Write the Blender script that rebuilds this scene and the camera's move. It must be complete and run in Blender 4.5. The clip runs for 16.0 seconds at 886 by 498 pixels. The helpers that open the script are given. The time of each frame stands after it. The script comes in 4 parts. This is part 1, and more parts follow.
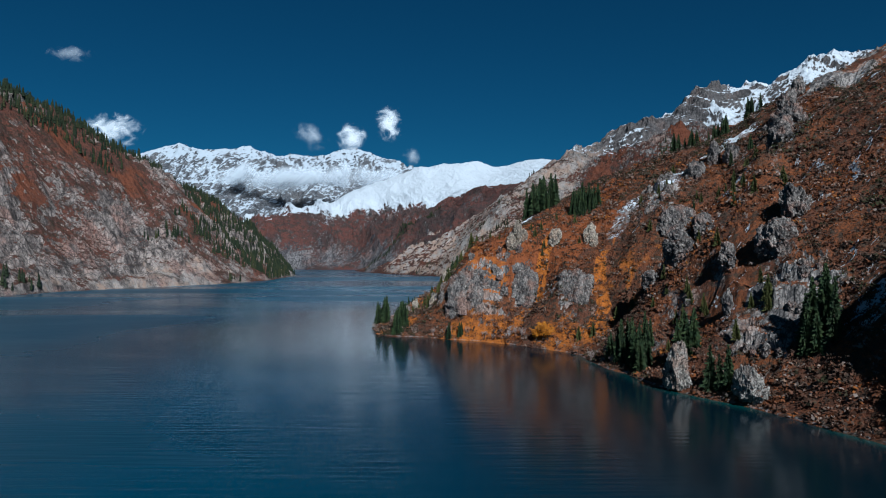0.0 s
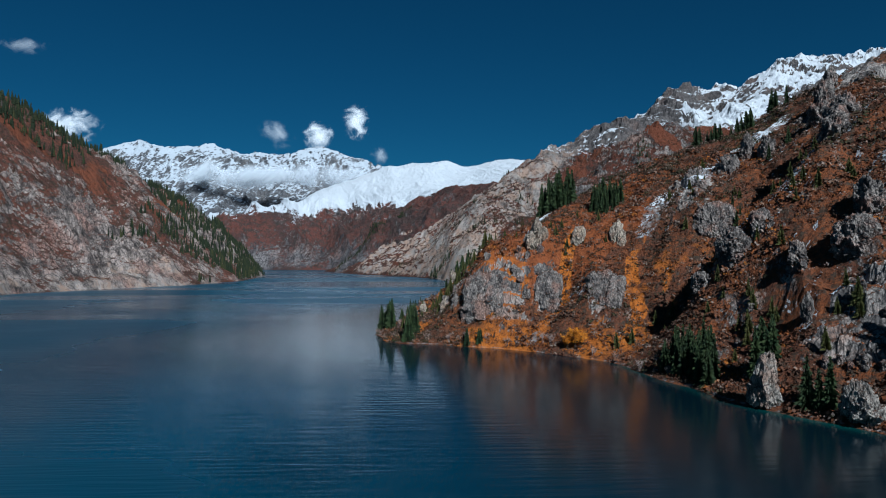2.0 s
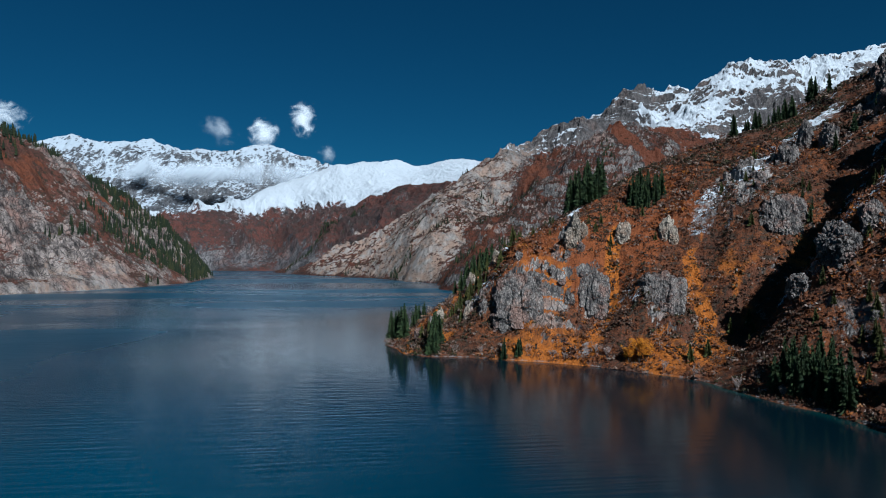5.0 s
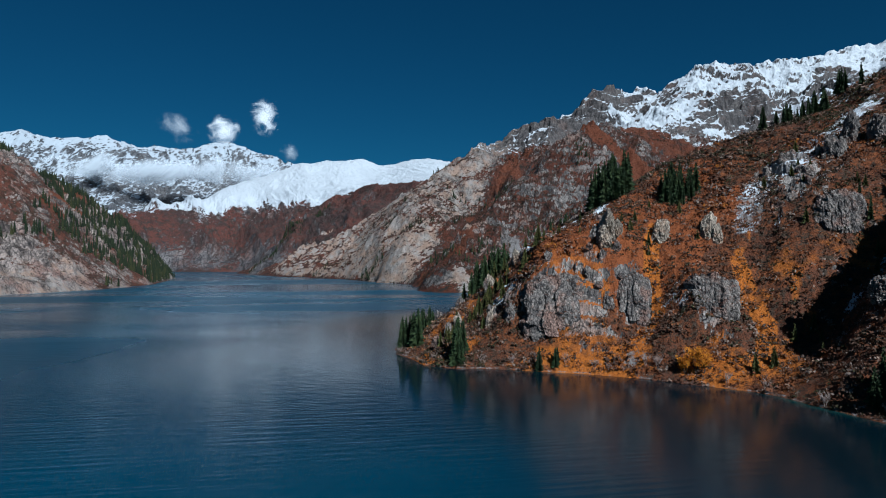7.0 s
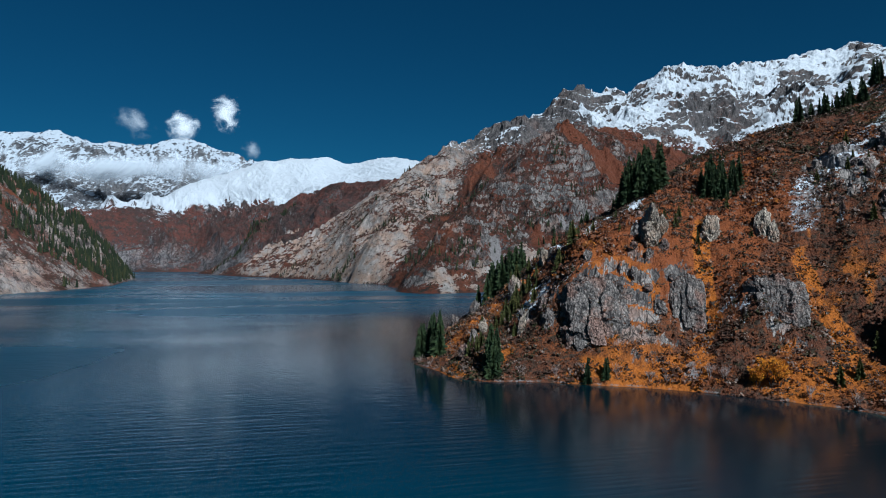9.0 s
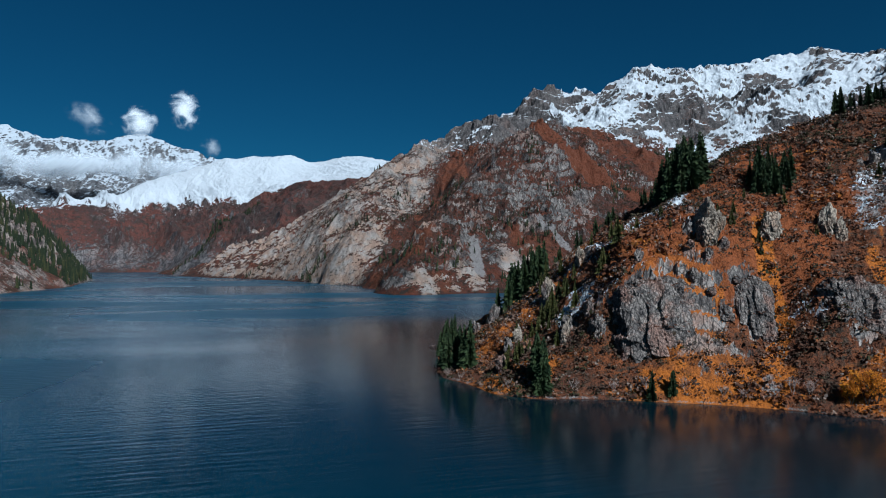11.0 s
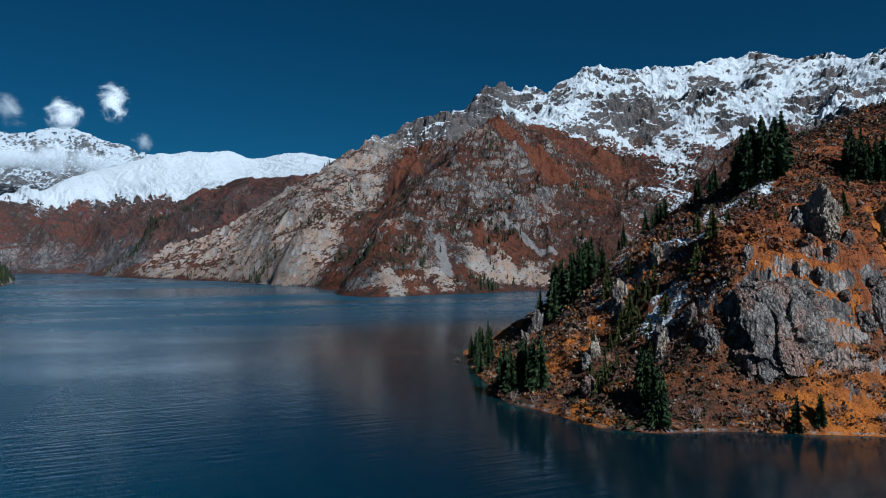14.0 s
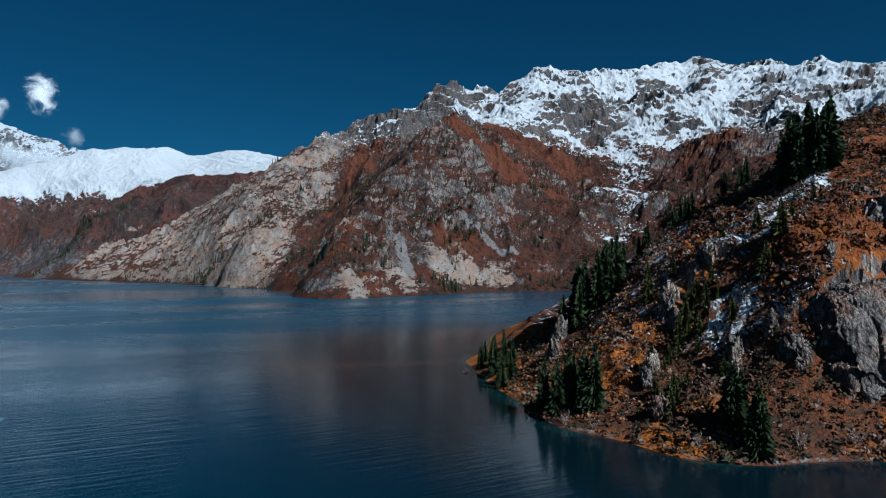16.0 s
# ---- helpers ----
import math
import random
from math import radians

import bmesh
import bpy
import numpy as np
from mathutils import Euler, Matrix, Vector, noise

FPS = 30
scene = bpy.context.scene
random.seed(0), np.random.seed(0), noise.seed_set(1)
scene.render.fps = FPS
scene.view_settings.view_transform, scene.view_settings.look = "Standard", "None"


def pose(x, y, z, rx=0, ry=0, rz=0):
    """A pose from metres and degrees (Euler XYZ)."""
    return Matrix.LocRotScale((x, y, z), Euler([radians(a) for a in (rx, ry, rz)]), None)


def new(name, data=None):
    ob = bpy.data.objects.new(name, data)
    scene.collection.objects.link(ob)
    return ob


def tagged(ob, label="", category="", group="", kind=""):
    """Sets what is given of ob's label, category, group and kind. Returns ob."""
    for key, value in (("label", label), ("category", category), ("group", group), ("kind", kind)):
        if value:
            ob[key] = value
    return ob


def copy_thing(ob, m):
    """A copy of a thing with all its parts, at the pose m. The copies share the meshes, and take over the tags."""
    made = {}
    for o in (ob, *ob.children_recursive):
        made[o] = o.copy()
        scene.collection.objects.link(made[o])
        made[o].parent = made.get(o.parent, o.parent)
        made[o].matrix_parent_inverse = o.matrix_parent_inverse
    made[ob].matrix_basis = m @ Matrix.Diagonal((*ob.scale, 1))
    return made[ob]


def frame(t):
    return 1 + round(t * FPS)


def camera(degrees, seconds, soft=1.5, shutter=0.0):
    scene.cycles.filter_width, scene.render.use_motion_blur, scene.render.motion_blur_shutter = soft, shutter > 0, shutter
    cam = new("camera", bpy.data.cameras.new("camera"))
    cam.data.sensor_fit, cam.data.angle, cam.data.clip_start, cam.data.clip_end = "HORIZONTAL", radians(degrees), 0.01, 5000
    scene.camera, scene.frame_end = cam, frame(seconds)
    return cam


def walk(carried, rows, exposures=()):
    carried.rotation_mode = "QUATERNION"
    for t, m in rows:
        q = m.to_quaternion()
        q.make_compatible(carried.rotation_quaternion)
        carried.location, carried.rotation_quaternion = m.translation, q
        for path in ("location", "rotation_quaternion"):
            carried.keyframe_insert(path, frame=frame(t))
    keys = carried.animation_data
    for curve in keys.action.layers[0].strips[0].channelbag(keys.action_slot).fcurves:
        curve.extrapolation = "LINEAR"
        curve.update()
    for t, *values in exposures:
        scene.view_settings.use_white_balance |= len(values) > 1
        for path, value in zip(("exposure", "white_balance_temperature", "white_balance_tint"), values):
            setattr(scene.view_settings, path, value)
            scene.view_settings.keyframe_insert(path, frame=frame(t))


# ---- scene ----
cam = camera(67.0, 16.0, soft=1.0)
METRES, EYE, TILT, LEAN, TURN = 300.0, 39.2, 1.0, 0.0, 0.0
ROWS = [
    (0.0, 0.0, 0.0, 0.0, 0.0, 0.0, -0.0),
    (0.5, -0.02, 0.0222, -0.0006, -0.73, 0.02, -0.05),
    (1.0, -0.041, 0.0471, -0.0008, -1.48, 0.02, -0.05),
    (1.5, -0.0605, 0.0694, -0.0009, -2.23, 0.02, -0.05),
    (2.0, -0.0807, 0.0947, -0.0017, -3.04, 0.02, -0.09),
    (2.5, -0.0991, 0.1183, -0.002, -3.77, 0.02, -0.09),
    (3.0, -0.1189, 0.1441, -0.0027, -4.6, 0.04, -0.12),
    (3.5, -0.1367, 0.1682, -0.0032, -5.38, 0.03, -0.12),
    (4.0, -0.1558, 0.1944, -0.0038, -6.22, 0.04, -0.14),
    (6.5, -0.2409, 0.3234, -0.0059, -10.32, 0.11, -0.16),
    (7.0, -0.2577, 0.3509, -0.0064, -11.19, 0.13, -0.19),
    (7.5, -0.2726, 0.3768, -0.0067, -11.99, 0.13, -0.21),
    (8.0, -0.2882, 0.405, -0.0073, -12.84, 0.13, -0.25),
    (8.5, -0.3024, 0.4314, -0.0077, -13.62, 0.12, -0.26),
    (9.0, -0.3175, 0.46, -0.0081, -14.47, 0.13, -0.28),
    (11.5, -0.3825, 0.6009, -0.0104, -18.65, 0.17, -0.39),
    (12.0, -0.3943, 0.6312, -0.011, -19.52, 0.16, -0.39),
    (12.5, -0.4051, 0.6591, -0.0114, -20.34, 0.17, -0.37),
    (13.0, -0.4162, 0.6897, -0.0122, -21.25, 0.18, -0.38),
    (13.5, -0.4259, 0.7182, -0.0126, -22.08, 0.16, -0.34),
    (14.0, -0.4358, 0.7493, -0.0135, -23.09, 0.17, -0.33),
    (14.5, -0.4439, 0.7784, -0.0142, -24.24, 0.19, -0.32),
    (15.0, -0.4522, 0.8101, -0.0149, -25.52, 0.2, -0.32),
    (15.5, -0.4588, 0.8397, -0.0155, -26.69, 0.21, -0.33),
    (16.0, -0.4644, 0.8724, -0.0163, -27.94, 0.24, -0.32),
]
walk(cam, [(t, pose(0, 0, EYE, TILT, LEAN, TURN) @ pose(METRES * x, METRES * y, METRES * z, 90 + pitch, roll, yaw)) for t, x, y, z, yaw, pitch, roll in ROWS],
     exposures=[(0.0, 0.18, 5350, 2), (16.0, 0.18, 5350, 2)])

# ---- light ----
SUN_AZ, SUN_EL = 162.0, 39.0          # degrees clockwise from +y, and up
sun_data = bpy.data.lights.new("sun", "SUN")
sun_data.energy, sun_data.angle, sun_data.color = 5.0, radians(0.53), (1.0, 0.96, 0.91)
sun = new("sun", sun_data)
sun.rotation_euler = (radians(90 - SUN_EL), 0, radians(180 - SUN_AZ))

world = bpy.data.worlds.new("world")
scene.world = world
world.use_nodes = True
wn, wl = world.node_tree.nodes, world.node_tree.links
sky = wn.new("ShaderNodeTexSky")
sky.sky_type, sky.sun_disc = "NISHITA", False
sky.sun_elevation, sky.sun_rotation = radians(SUN_EL), radians(SUN_AZ)
sky.altitude, sky.air_density, sky.dust_density, sky.ozone_density = 2500.0, 1.0, 0.1, 3.0
tint = wn.new("ShaderNodeMix")
tint.data_type, tint.blend_type = "RGBA", "MULTIPLY"
tint.inputs["Factor"].default_value = 1.0
tint.inputs["B"].default_value = (0.21, 0.66, 0.79, 1)   # polarised, deep blue mountain sky
wl.new(sky.outputs[0], tint.inputs["A"])
wl.new(tint.outputs["Result"], wn["Background"].inputs["Color"])
wn["Background"].inputs["Strength"].default_value = 0.028


# ---- numbers: noise and landforms ----
def hash3(i, j, k, seed):
    n = (i.astype(np.int64) * 374761393 + j.astype(np.int64) * 668265263 + k.astype(np.int64) * 2147483647 + seed * 1274126177) & 0xFFFFFFFF
    n = ((n ^ (n >> 13)) * 1103515245 + 12345) & 0xFFFFFFFF
    n = ((n ^ (n >> 15)) * 2246822519) & 0xFFFFFFFF
    return ((n ^ (n >> 16)) & 0xFFFFFF) / float(0xFFFFFF)


def vnoise(x, y, z=None, seed=0):
    """Smooth value noise, -1 to 1, over arrays of places."""
    x, y = np.asarray(x, float), np.asarray(y, float)
    i, j = np.floor(x), np.floor(y)
    u, v = x - i, y - j
    u, v = u * u * u * (u * (u * 6 - 15) + 10), v * v * v * (v * (v * 6 - 15) + 10)
    if z is None:
        k = np.zeros_like(i)
        c = [hash3(i + a, j + b, k, seed) for b in (0, 1) for a in (0, 1)]
        r = (c[0] * (1 - u) + c[1] * u) * (1 - v) + (c[2] * (1 - u) + c[3] * u) * v
    else:
        k = np.floor(z)
        w = z - k
        w = w * w * (3 - 2 * w)
        c = [hash3(i + a, j + b, k + d, seed) for d in (0, 1) for b in (0, 1) for a in (0, 1)]
        lo = (c[0] * (1 - u) + c[1] * u) * (1 - v) + (c[2] * (1 - u) + c[3] * u) * v
        hi = (c[4] * (1 - u) + c[5] * u) * (1 - v) + (c[6] * (1 - u) + c[7] * u) * v
        r = lo * (1 - w) + hi * w
    return 2 * r - 1


def fbm(x, y, size, octaves, seed, gain=0.5, ridged=False):
    """Layers of noise; ridged gives sharp crests."""
    total, amp, norm = 0, 1.0, 0.0
    ca, sa = math.cos(0.6), math.sin(0.6)
    for o in range(octaves):
        n = vnoise(x / size, y / size, seed=seed + o)
        total = total + amp * ((1 - 2 * np.abs(n)) if ridged else n)
        norm += amp
        x, y = ca * x - sa * y, sa * x + ca * y
        amp, size = amp * gain, size / 2.03
    return total / norm


def smooth(a, b, v):
    q = np.clip((v - a) / (b - a), 0, 1)
    return q * q * (3 - 2 * q)


def along(line, step):
    """Points at even steps along a line of ridge, gully or shore."""
    out = []
    for p, q in zip(line, line[1:]):
        n = max(1, int(math.dist(p[:2], q[:2]) / step))
        out += [tuple(a + (b - a) * i / n for a, b in zip(p, q)) for i in range(n)]
    return out + [tuple(line[-1])]


def spots(x, y, rows):
    """Weight 1 in the middle of round patches (x, y, radius), fading outwards."""
    w = np.zeros_like(x)
    for px, py, r in rows:
        w = np.maximum(w, np.exp(-((x - px) ** 2 + (y - py) ** 2) / (r * r)))
    return w


def trail(x, y, line, width):
    """Weight 1 along a line, fading to nothing at its width."""
    d = np.full(x.shape, 1e9)
    for (ax, ay), (bx, by) in zip(line, line[1:]):
        ux, uy = bx - ax, by - ay
        k = np.clip(((x - ax) * ux + (y - ay) * uy) / (ux * ux + uy * uy), 0, 1)
        d = np.minimum(d, np.hypot(x - ax - k * ux, y - ay - k * uy))
    return smooth(width, 0.35 * width, d)


class Landform:
    """A surface laid through lines of shore, spur, gully and crest, roughened by noise."""

    def __init__(self, lines, step, soft, rough):
        pts = np.array([p for line in lines for p in along(line, step)], float)
        keep, seen = [], set()
        for n, p in enumerate(pts):
            key = (round(p[0] / (step * 0.4)), round(p[1] / (step * 0.4)))
            if key not in seen:
                seen.add(key)
                keep.append(n)
        pts = pts[keep]
        self.p, self.soft, self.rough = pts, soft, rough
        n = len(pts)
        d = np.hypot(pts[:, None, 0] - pts[None, :, 0], pts[:, None, 1] - pts[None, :, 1])
        a = np.ones((n + 1, n + 1))
        a[:n, :n] = np.sqrt(d * d + soft * soft)
        a[n, n] = 0
        a[:n, :n] += np.eye(n) * soft * 0.15
        self.w = np.linalg.solve(a, np.append(pts[:, 2], 0))

    def base(self, x, y):
        h = np.full(x.shape, self.w[-1])
        for (px, py, _), w in zip(self.p, self.w):
            h += w * np.sqrt((x - px) ** 2 + (y - py) ** 2 + self.soft ** 2)
        return h

    def __call__(self, x, y):
        x, y = np.asarray(x, float), np.asarray(y, float)
        return self.rough(x, y, self.base(x, y))


def terrace(h, step, sharp, mask, shift):
    """Bands of cliff: slopes gathered into steps."""
    q = h / step + shift
    k = np.floor(q)
    u = q - k
    up = u ** sharp / (u ** sharp + (1 - u) ** sharp + 1e-9)
    return h + mask * (k + up - q) * step


def ground_mesh(name, form, xs, ys, material, label, cover=None, floor=-14.0):
    """One sheet of land over the lines xs and ys; cover gives named weights for the material."""
    X, Y = np.meshgrid(xs, ys)
    x, y = X.ravel(), Y.ravel()
    h = np.maximum(form(x, y), floor)
    nx, ny = len(xs), len(ys)
    idx = np.arange(nx * ny).reshape(ny, nx)
    quads = np.stack([idx[:-1, :-1], idx[:-1, 1:], idx[1:, 1:], idx[1:, :-1]], -1).reshape(-1, 4)
    quads = quads[(h[quads] > floor + 0.01).any(1)]
    used = np.unique(quads)
    remap = np.full(nx * ny, -1)
    remap[used] = np.arange(len(used))
    quads = remap[quads]
    co = np.stack([x[used], y[used], h[used]], -1)
    me = bpy.data.meshes.new(name)
    me.vertices.add(len(co))
    me.vertices.foreach_set("co", co.ravel())
    me.loops.add(quads.size)
    me.loops.foreach_set("vertex_index", quads.ravel())
    me.polygons.add(len(quads))
    me.polygons.foreach_set("loop_start", np.arange(0, quads.size, 4))
    me.polygons.foreach_set("loop_total", np.full(len(quads), 4))
    me.update(calc_edges=True)
    me.polygons.foreach_set("use_smooth", np.zeros(len(quads), bool))
    if cover:
        gy, gx = np.gradient(h.reshape(ny, nx), ys, xs)
        for key, values in cover(x, y, h, gx.ravel(), gy.ravel()).items():
            at = me.attributes.new(key, "FLOAT", "POINT")
            at.data.foreach_set("value", values[used].astype(np.float32))
    me.materials.append(material)
    ob = new(name, me)
    return tagged(ob, label, "mountain" if name != "lake_bed" else "ground", kind="structure")


# ---- materials ----
class Nodes:
    """Short names for building a material."""

    def __init__(self, name):
        self.m = bpy.data.materials.new(name)
        self.m.use_nodes = True
        self.t = self.m.node_tree
        self.n, self.l = self.t.nodes, self.t.links
        self.bsdf = self.n["Principled BSDF"]
        self.pos = self.n.new("ShaderNodeNewGeometry")

    def put(self, socket, value):
        if isinstance(value, bpy.types.NodeSocket):
            self.l.new(value, socket)
        elif isinstance(value, tuple) and len(value) == 3 and socket.type == "RGBA":
            socket.default_value = (*value, 1)
        else:
            socket.default_value = value

    def scaled(self, v):
        q = self.n.new("ShaderNodeVectorMath")
        q.operation = "MULTIPLY"
        self.l.new(self.pos.outputs["Position"], q.inputs[0])
        q.inputs[1].default_value = v
        return q.outputs[0]

    def noise(self, size, detail=5.0, rough=0.55, stretch=(1, 1, 1), warp=0.0):
        q = self.n.new("ShaderNodeTexNoise")
        self.l.new(self.scaled(tuple(s / size for s in stretch)), q.inputs["Vector"])
        q.inputs["Scale"].default_value, q.inputs["Detail"].default_value = 1.0, detail
        q.inputs["Roughness"].default_value, q.inputs["Distortion"].default_value = rough, warp
        return q.outputs["Fac"]

    def crack(self, size, stretch=(1, 1, 1)):
        q = self.n.new("ShaderNodeTexVoronoi")
        q.feature = "DISTANCE_TO_EDGE"
        self.l.new(self.scaled(tuple(s / size for s in stretch)), q.inputs["Vector"])
        q.inputs["Scale"].default_value = 1.0
        return q.outputs["Distance"]

    def math(self, op, a, b=0.0, c=0.0):
        q = self.n.new("ShaderNodeMath")
        q.operation = op
        for s, v in zip(q.inputs, (a, b, c)):
            self.put(s, v)
        return q.outputs[0]

    def step(self, v, a, b):
        q = self.n.new("ShaderNodeMapRange")
        q.interpolation_type = "SMOOTHSTEP"
        for s, w in zip(q.inputs[:3], (v, a, b)):
            self.put(s, w)
        return q.outputs[0]

    def mix(self, f, a, b, kind="MIX"):
        q = self.n.new("ShaderNodeMix")
        q.data_type, q.blend_type = "RGBA", kind
        self.put(q.inputs["Factor"], f), self.put(q.inputs["A"], a), self.put(q.inputs["B"], b)
        return q.outputs["Result"]

    def attr(self, name):
        q = self.n.new("ShaderNodeAttribute")
        q.attribute_name = name
        return q.outputs["Fac"]

    def axis(self, vector, which):
        q = self.n.new("ShaderNodeSeparateXYZ")
        self.l.new(vector, q.inputs[0])
        return q.outputs[which]

    def bump(self, height, strength, distance, before=None):
        q = self.n.new("ShaderNodeBump")
        self.put(q.inputs["Height"], height)
        self.put(q.inputs["Strength"], strength)
        q.inputs["Distance"].default_value = distance
        if before:
            self.l.new(before, q.inputs["Normal"])
        return q.outputs[0]

    def done(self, color, rough=0.9, normal=None, spec=0.2):
        self.put(self.bsdf.inputs["Base Color"], color)
        self.put(self.bsdf.inputs["Roughness"], rough)
        self.put(self.bsdf.inputs["Specular IOR Level"], spec)
        if normal:
            self.l.new(normal, self.bsdf.inputs["Normal"])
        return self.m


def rock_colour(k, u, pale, dark, warm, shift=0.0):
    """Weathered limestone: pale and dark masses, streaks down the face, pink stains, cracks. u: size of the main marks."""
    a = k.mix(k.step(k.noise(u * 1.2, 9, 0.72, (1, 1, 0.6)), 0.38 + shift, 0.62 + shift), dark, pale)
    a = k.mix(k.math("MULTIPLY", k.step(k.noise(u * 3.4, 6, 0.65), 0.50, 0.64), 0.75), a, warm)
    streak = k.math("MULTIPLY", k.step(k.noise(u * 0.22, 7, 0.72, (1, 1, 0.35)), 0.48, 0.62), 0.75)
    a = k.mix(streak, a, k.mix(0.8, a, (0.018, 0.017, 0.018)))
    a = k.mix(k.step(k.crack(u * 0.5, (1, 1, 0.5)), 0.0, 0.07), k.mix(0.75, a, (0.012, 0.012, 0.013)), a)
    return k.mix(k.step(k.crack(u * 0.17, (1, 1, 0.6)), 0.0, 0.09), k.mix(0.5, a, (0.014, 0.013, 0.014)), a)


def mountain_material(name, u, pale, dark, warm, veg_a, veg_b, veg_c, flat_from, flat_to, relief, snow_noise=1.3, snow_slope=1.1, rusty=(0.150, 0.048, 0.024), white_a=(0.46, 0.49, 0.53), white_b=(0.57, 0.59, 0.62)):
    """Rock on the steeps, autumn scrub and grass on the gentler ground, snow where its weight says so."""
    k = Nodes(name)
    rock = rock_colour(k, u, pale, dark, warm)
    light = k.step(k.math("ADD", k.attr("pale"), k.math("MULTIPLY", k.math("SUBTRACT", k.noise(u * 1.6, 9, 0.7), 0.5), 1.9)), 0.35, 0.75)
    rock = k.mix(k.math("MULTIPLY", light, 0.8), rock, k.mix(k.step(k.noise(u * 1.3, 6, 0.6), 0.4, 0.6), (0.42, 0.37, 0.335), (0.43, 0.29, 0.215)))
    rock = k.mix(k.math("MULTIPLY", k.attr("dark"), 0.62), rock, dark)      # darker beds of the high crags
    veg = k.mix(k.step(k.noise(u * 2.6, 7, 0.66), 0.40, 0.60), veg_a, veg_b)
    veg = k.mix(k.step(k.noise(u * 0.5, 6, 0.7), 0.48, 0.62), veg, veg_c)
    tuft = k.math("MULTIPLY", k.step(k.noise(u * 0.10, 4, 0.65), 0.50, 0.60), 0.55)
    veg = k.mix(tuft, veg, (0.028, 0.019, 0.013))
    brush = k.math("MULTIPLY", k.step(k.noise(u * 0.26, 5, 0.75), 0.53, 0.62), 0.65)
    veg = k.mix(brush, veg, (0.030, 0.024, 0.017))
    rust = k.step(k.math("ADD", k.attr("rust"), k.math("MULTIPLY", k.math("SUBTRACT", k.noise(u * 0.8, 6, 0.65), 0.5), 0.7)), 0.35, 0.65)
    veg = k.mix(rust, veg, k.mix(k.math("MULTIPLY", tuft, 0.8), rusty, (0.075, 0.030, 0.016)))
    gold = k.step(k.math("ADD", k.attr("gold"), k.math("MULTIPLY", k.math("SUBTRACT", k.noise(u * 0.7, 6, 0.65), 0.5), 0.8)), 0.40, 0.75)
    veg = k.mix(gold, veg, k.mix(tuft, (0.40, 0.120, 0.016), (0.14, 0.048, 0.016)))
    up = k.axis(k.pos.outputs["Normal"], "Z")
    ragged = k.math("MULTIPLY_ADD", k.math("SUBTRACT", k.noise(u * 2.4, 6, 0.62), 0.5), 0.8, up)
    ragged = k.math("MULTIPLY_ADD", k.math("SUBTRACT", k.noise(u * 0.45, 6, 0.7), 0.5), 0.7, ragged)
    ragged = k.math("SUBTRACT", k.math("MULTIPLY_ADD", k.attr("rust"), 0.35, ragged), k.attr("bare"))
    colour = k.mix(k.step(ragged, flat_from + 0.02, flat_to - 0.02), rock, veg)
    screes = k.step(k.math("ADD", k.attr("scree"), k.math("MULTIPLY", k.math("SUBTRACT", k.noise(u * 0.4, 5, 0.6), 0.5), 0.9)), 0.5, 0.7)
    colour = k.mix(screes, colour, k.mix(k.noise(u * 0.12, 3), (0.17, 0.155, 0.15), (0.34, 0.31, 0.30)))
    drift = k.math("MULTIPLY_ADD", k.math("SUBTRACT", k.noise(u * 3.2, 9, 0.63), 0.5), snow_noise, k.attr("snow"))
    drift = k.math("MULTIPLY_ADD", k.math("SUBTRACT", up, 0.62), snow_slope, drift)
    white = k.step(drift, 0.46, 0.56)
    colour = k.mix(white, colour, k.mix(k.noise(u * 2, 3), white_a, white_b))
    b = k.bump(k.noise(u * 0.7, 9, 0.7, (1, 1, 0.7)), k.math("MULTIPLY_ADD", white, -0.5, 0.95), relief)
    b = k.bump(k.noise(u * 0.09, 4, 0.6), 0.7, relief * 0.12, b)
    return k.done(colour, 0.9, b)


near_land = mountain_material("near_slope", 6.0, (0.42, 0.37, 0.335), (0.085, 0.076, 0.074), (0.38, 0.225, 0.165),
                              (0.19, 0.060, 0.021), (0.115, 0.042, 0.022), (0.056, 0.038, 0.026), 0.44, 0.60, 2.2, 0.9, 1.1, (0.22, 0.064, 0.020))
mid_land = mountain_material("mid_slope", 18.0, (0.36, 0.32, 0.295), (0.072, 0.065, 0.066), (0.36, 0.225, 0.175),
                             (0.135, 0.040, 0.022), (0.080, 0.033, 0.024), (0.034, 0.027, 0.022), 0.48, 0.62, 16.0, 0.9, 0.9)
left_land = mountain_material("left_slope", 14.0, (0.43, 0.35, 0.31), (0.085, 0.067, 0.062), (0.34, 0.19, 0.15),
                              (0.145, 0.050, 0.032), (0.088, 0.040, 0.030), (0.040, 0.030, 0.020), 0.47, 0.61, 8.0)
# the last two colours: snow dulled a little, with distance haze painted in
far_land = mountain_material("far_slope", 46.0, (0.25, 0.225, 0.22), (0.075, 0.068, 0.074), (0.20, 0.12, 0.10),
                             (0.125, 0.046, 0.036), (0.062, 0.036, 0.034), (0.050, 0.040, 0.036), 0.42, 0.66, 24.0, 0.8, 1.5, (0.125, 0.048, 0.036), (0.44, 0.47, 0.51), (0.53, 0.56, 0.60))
# peak snow greyer and bluer still: the haze of distance put into its colour
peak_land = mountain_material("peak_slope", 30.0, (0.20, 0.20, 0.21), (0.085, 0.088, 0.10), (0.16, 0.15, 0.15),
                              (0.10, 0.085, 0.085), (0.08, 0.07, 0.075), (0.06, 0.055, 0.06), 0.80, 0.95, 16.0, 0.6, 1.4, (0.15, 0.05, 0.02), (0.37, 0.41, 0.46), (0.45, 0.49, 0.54))


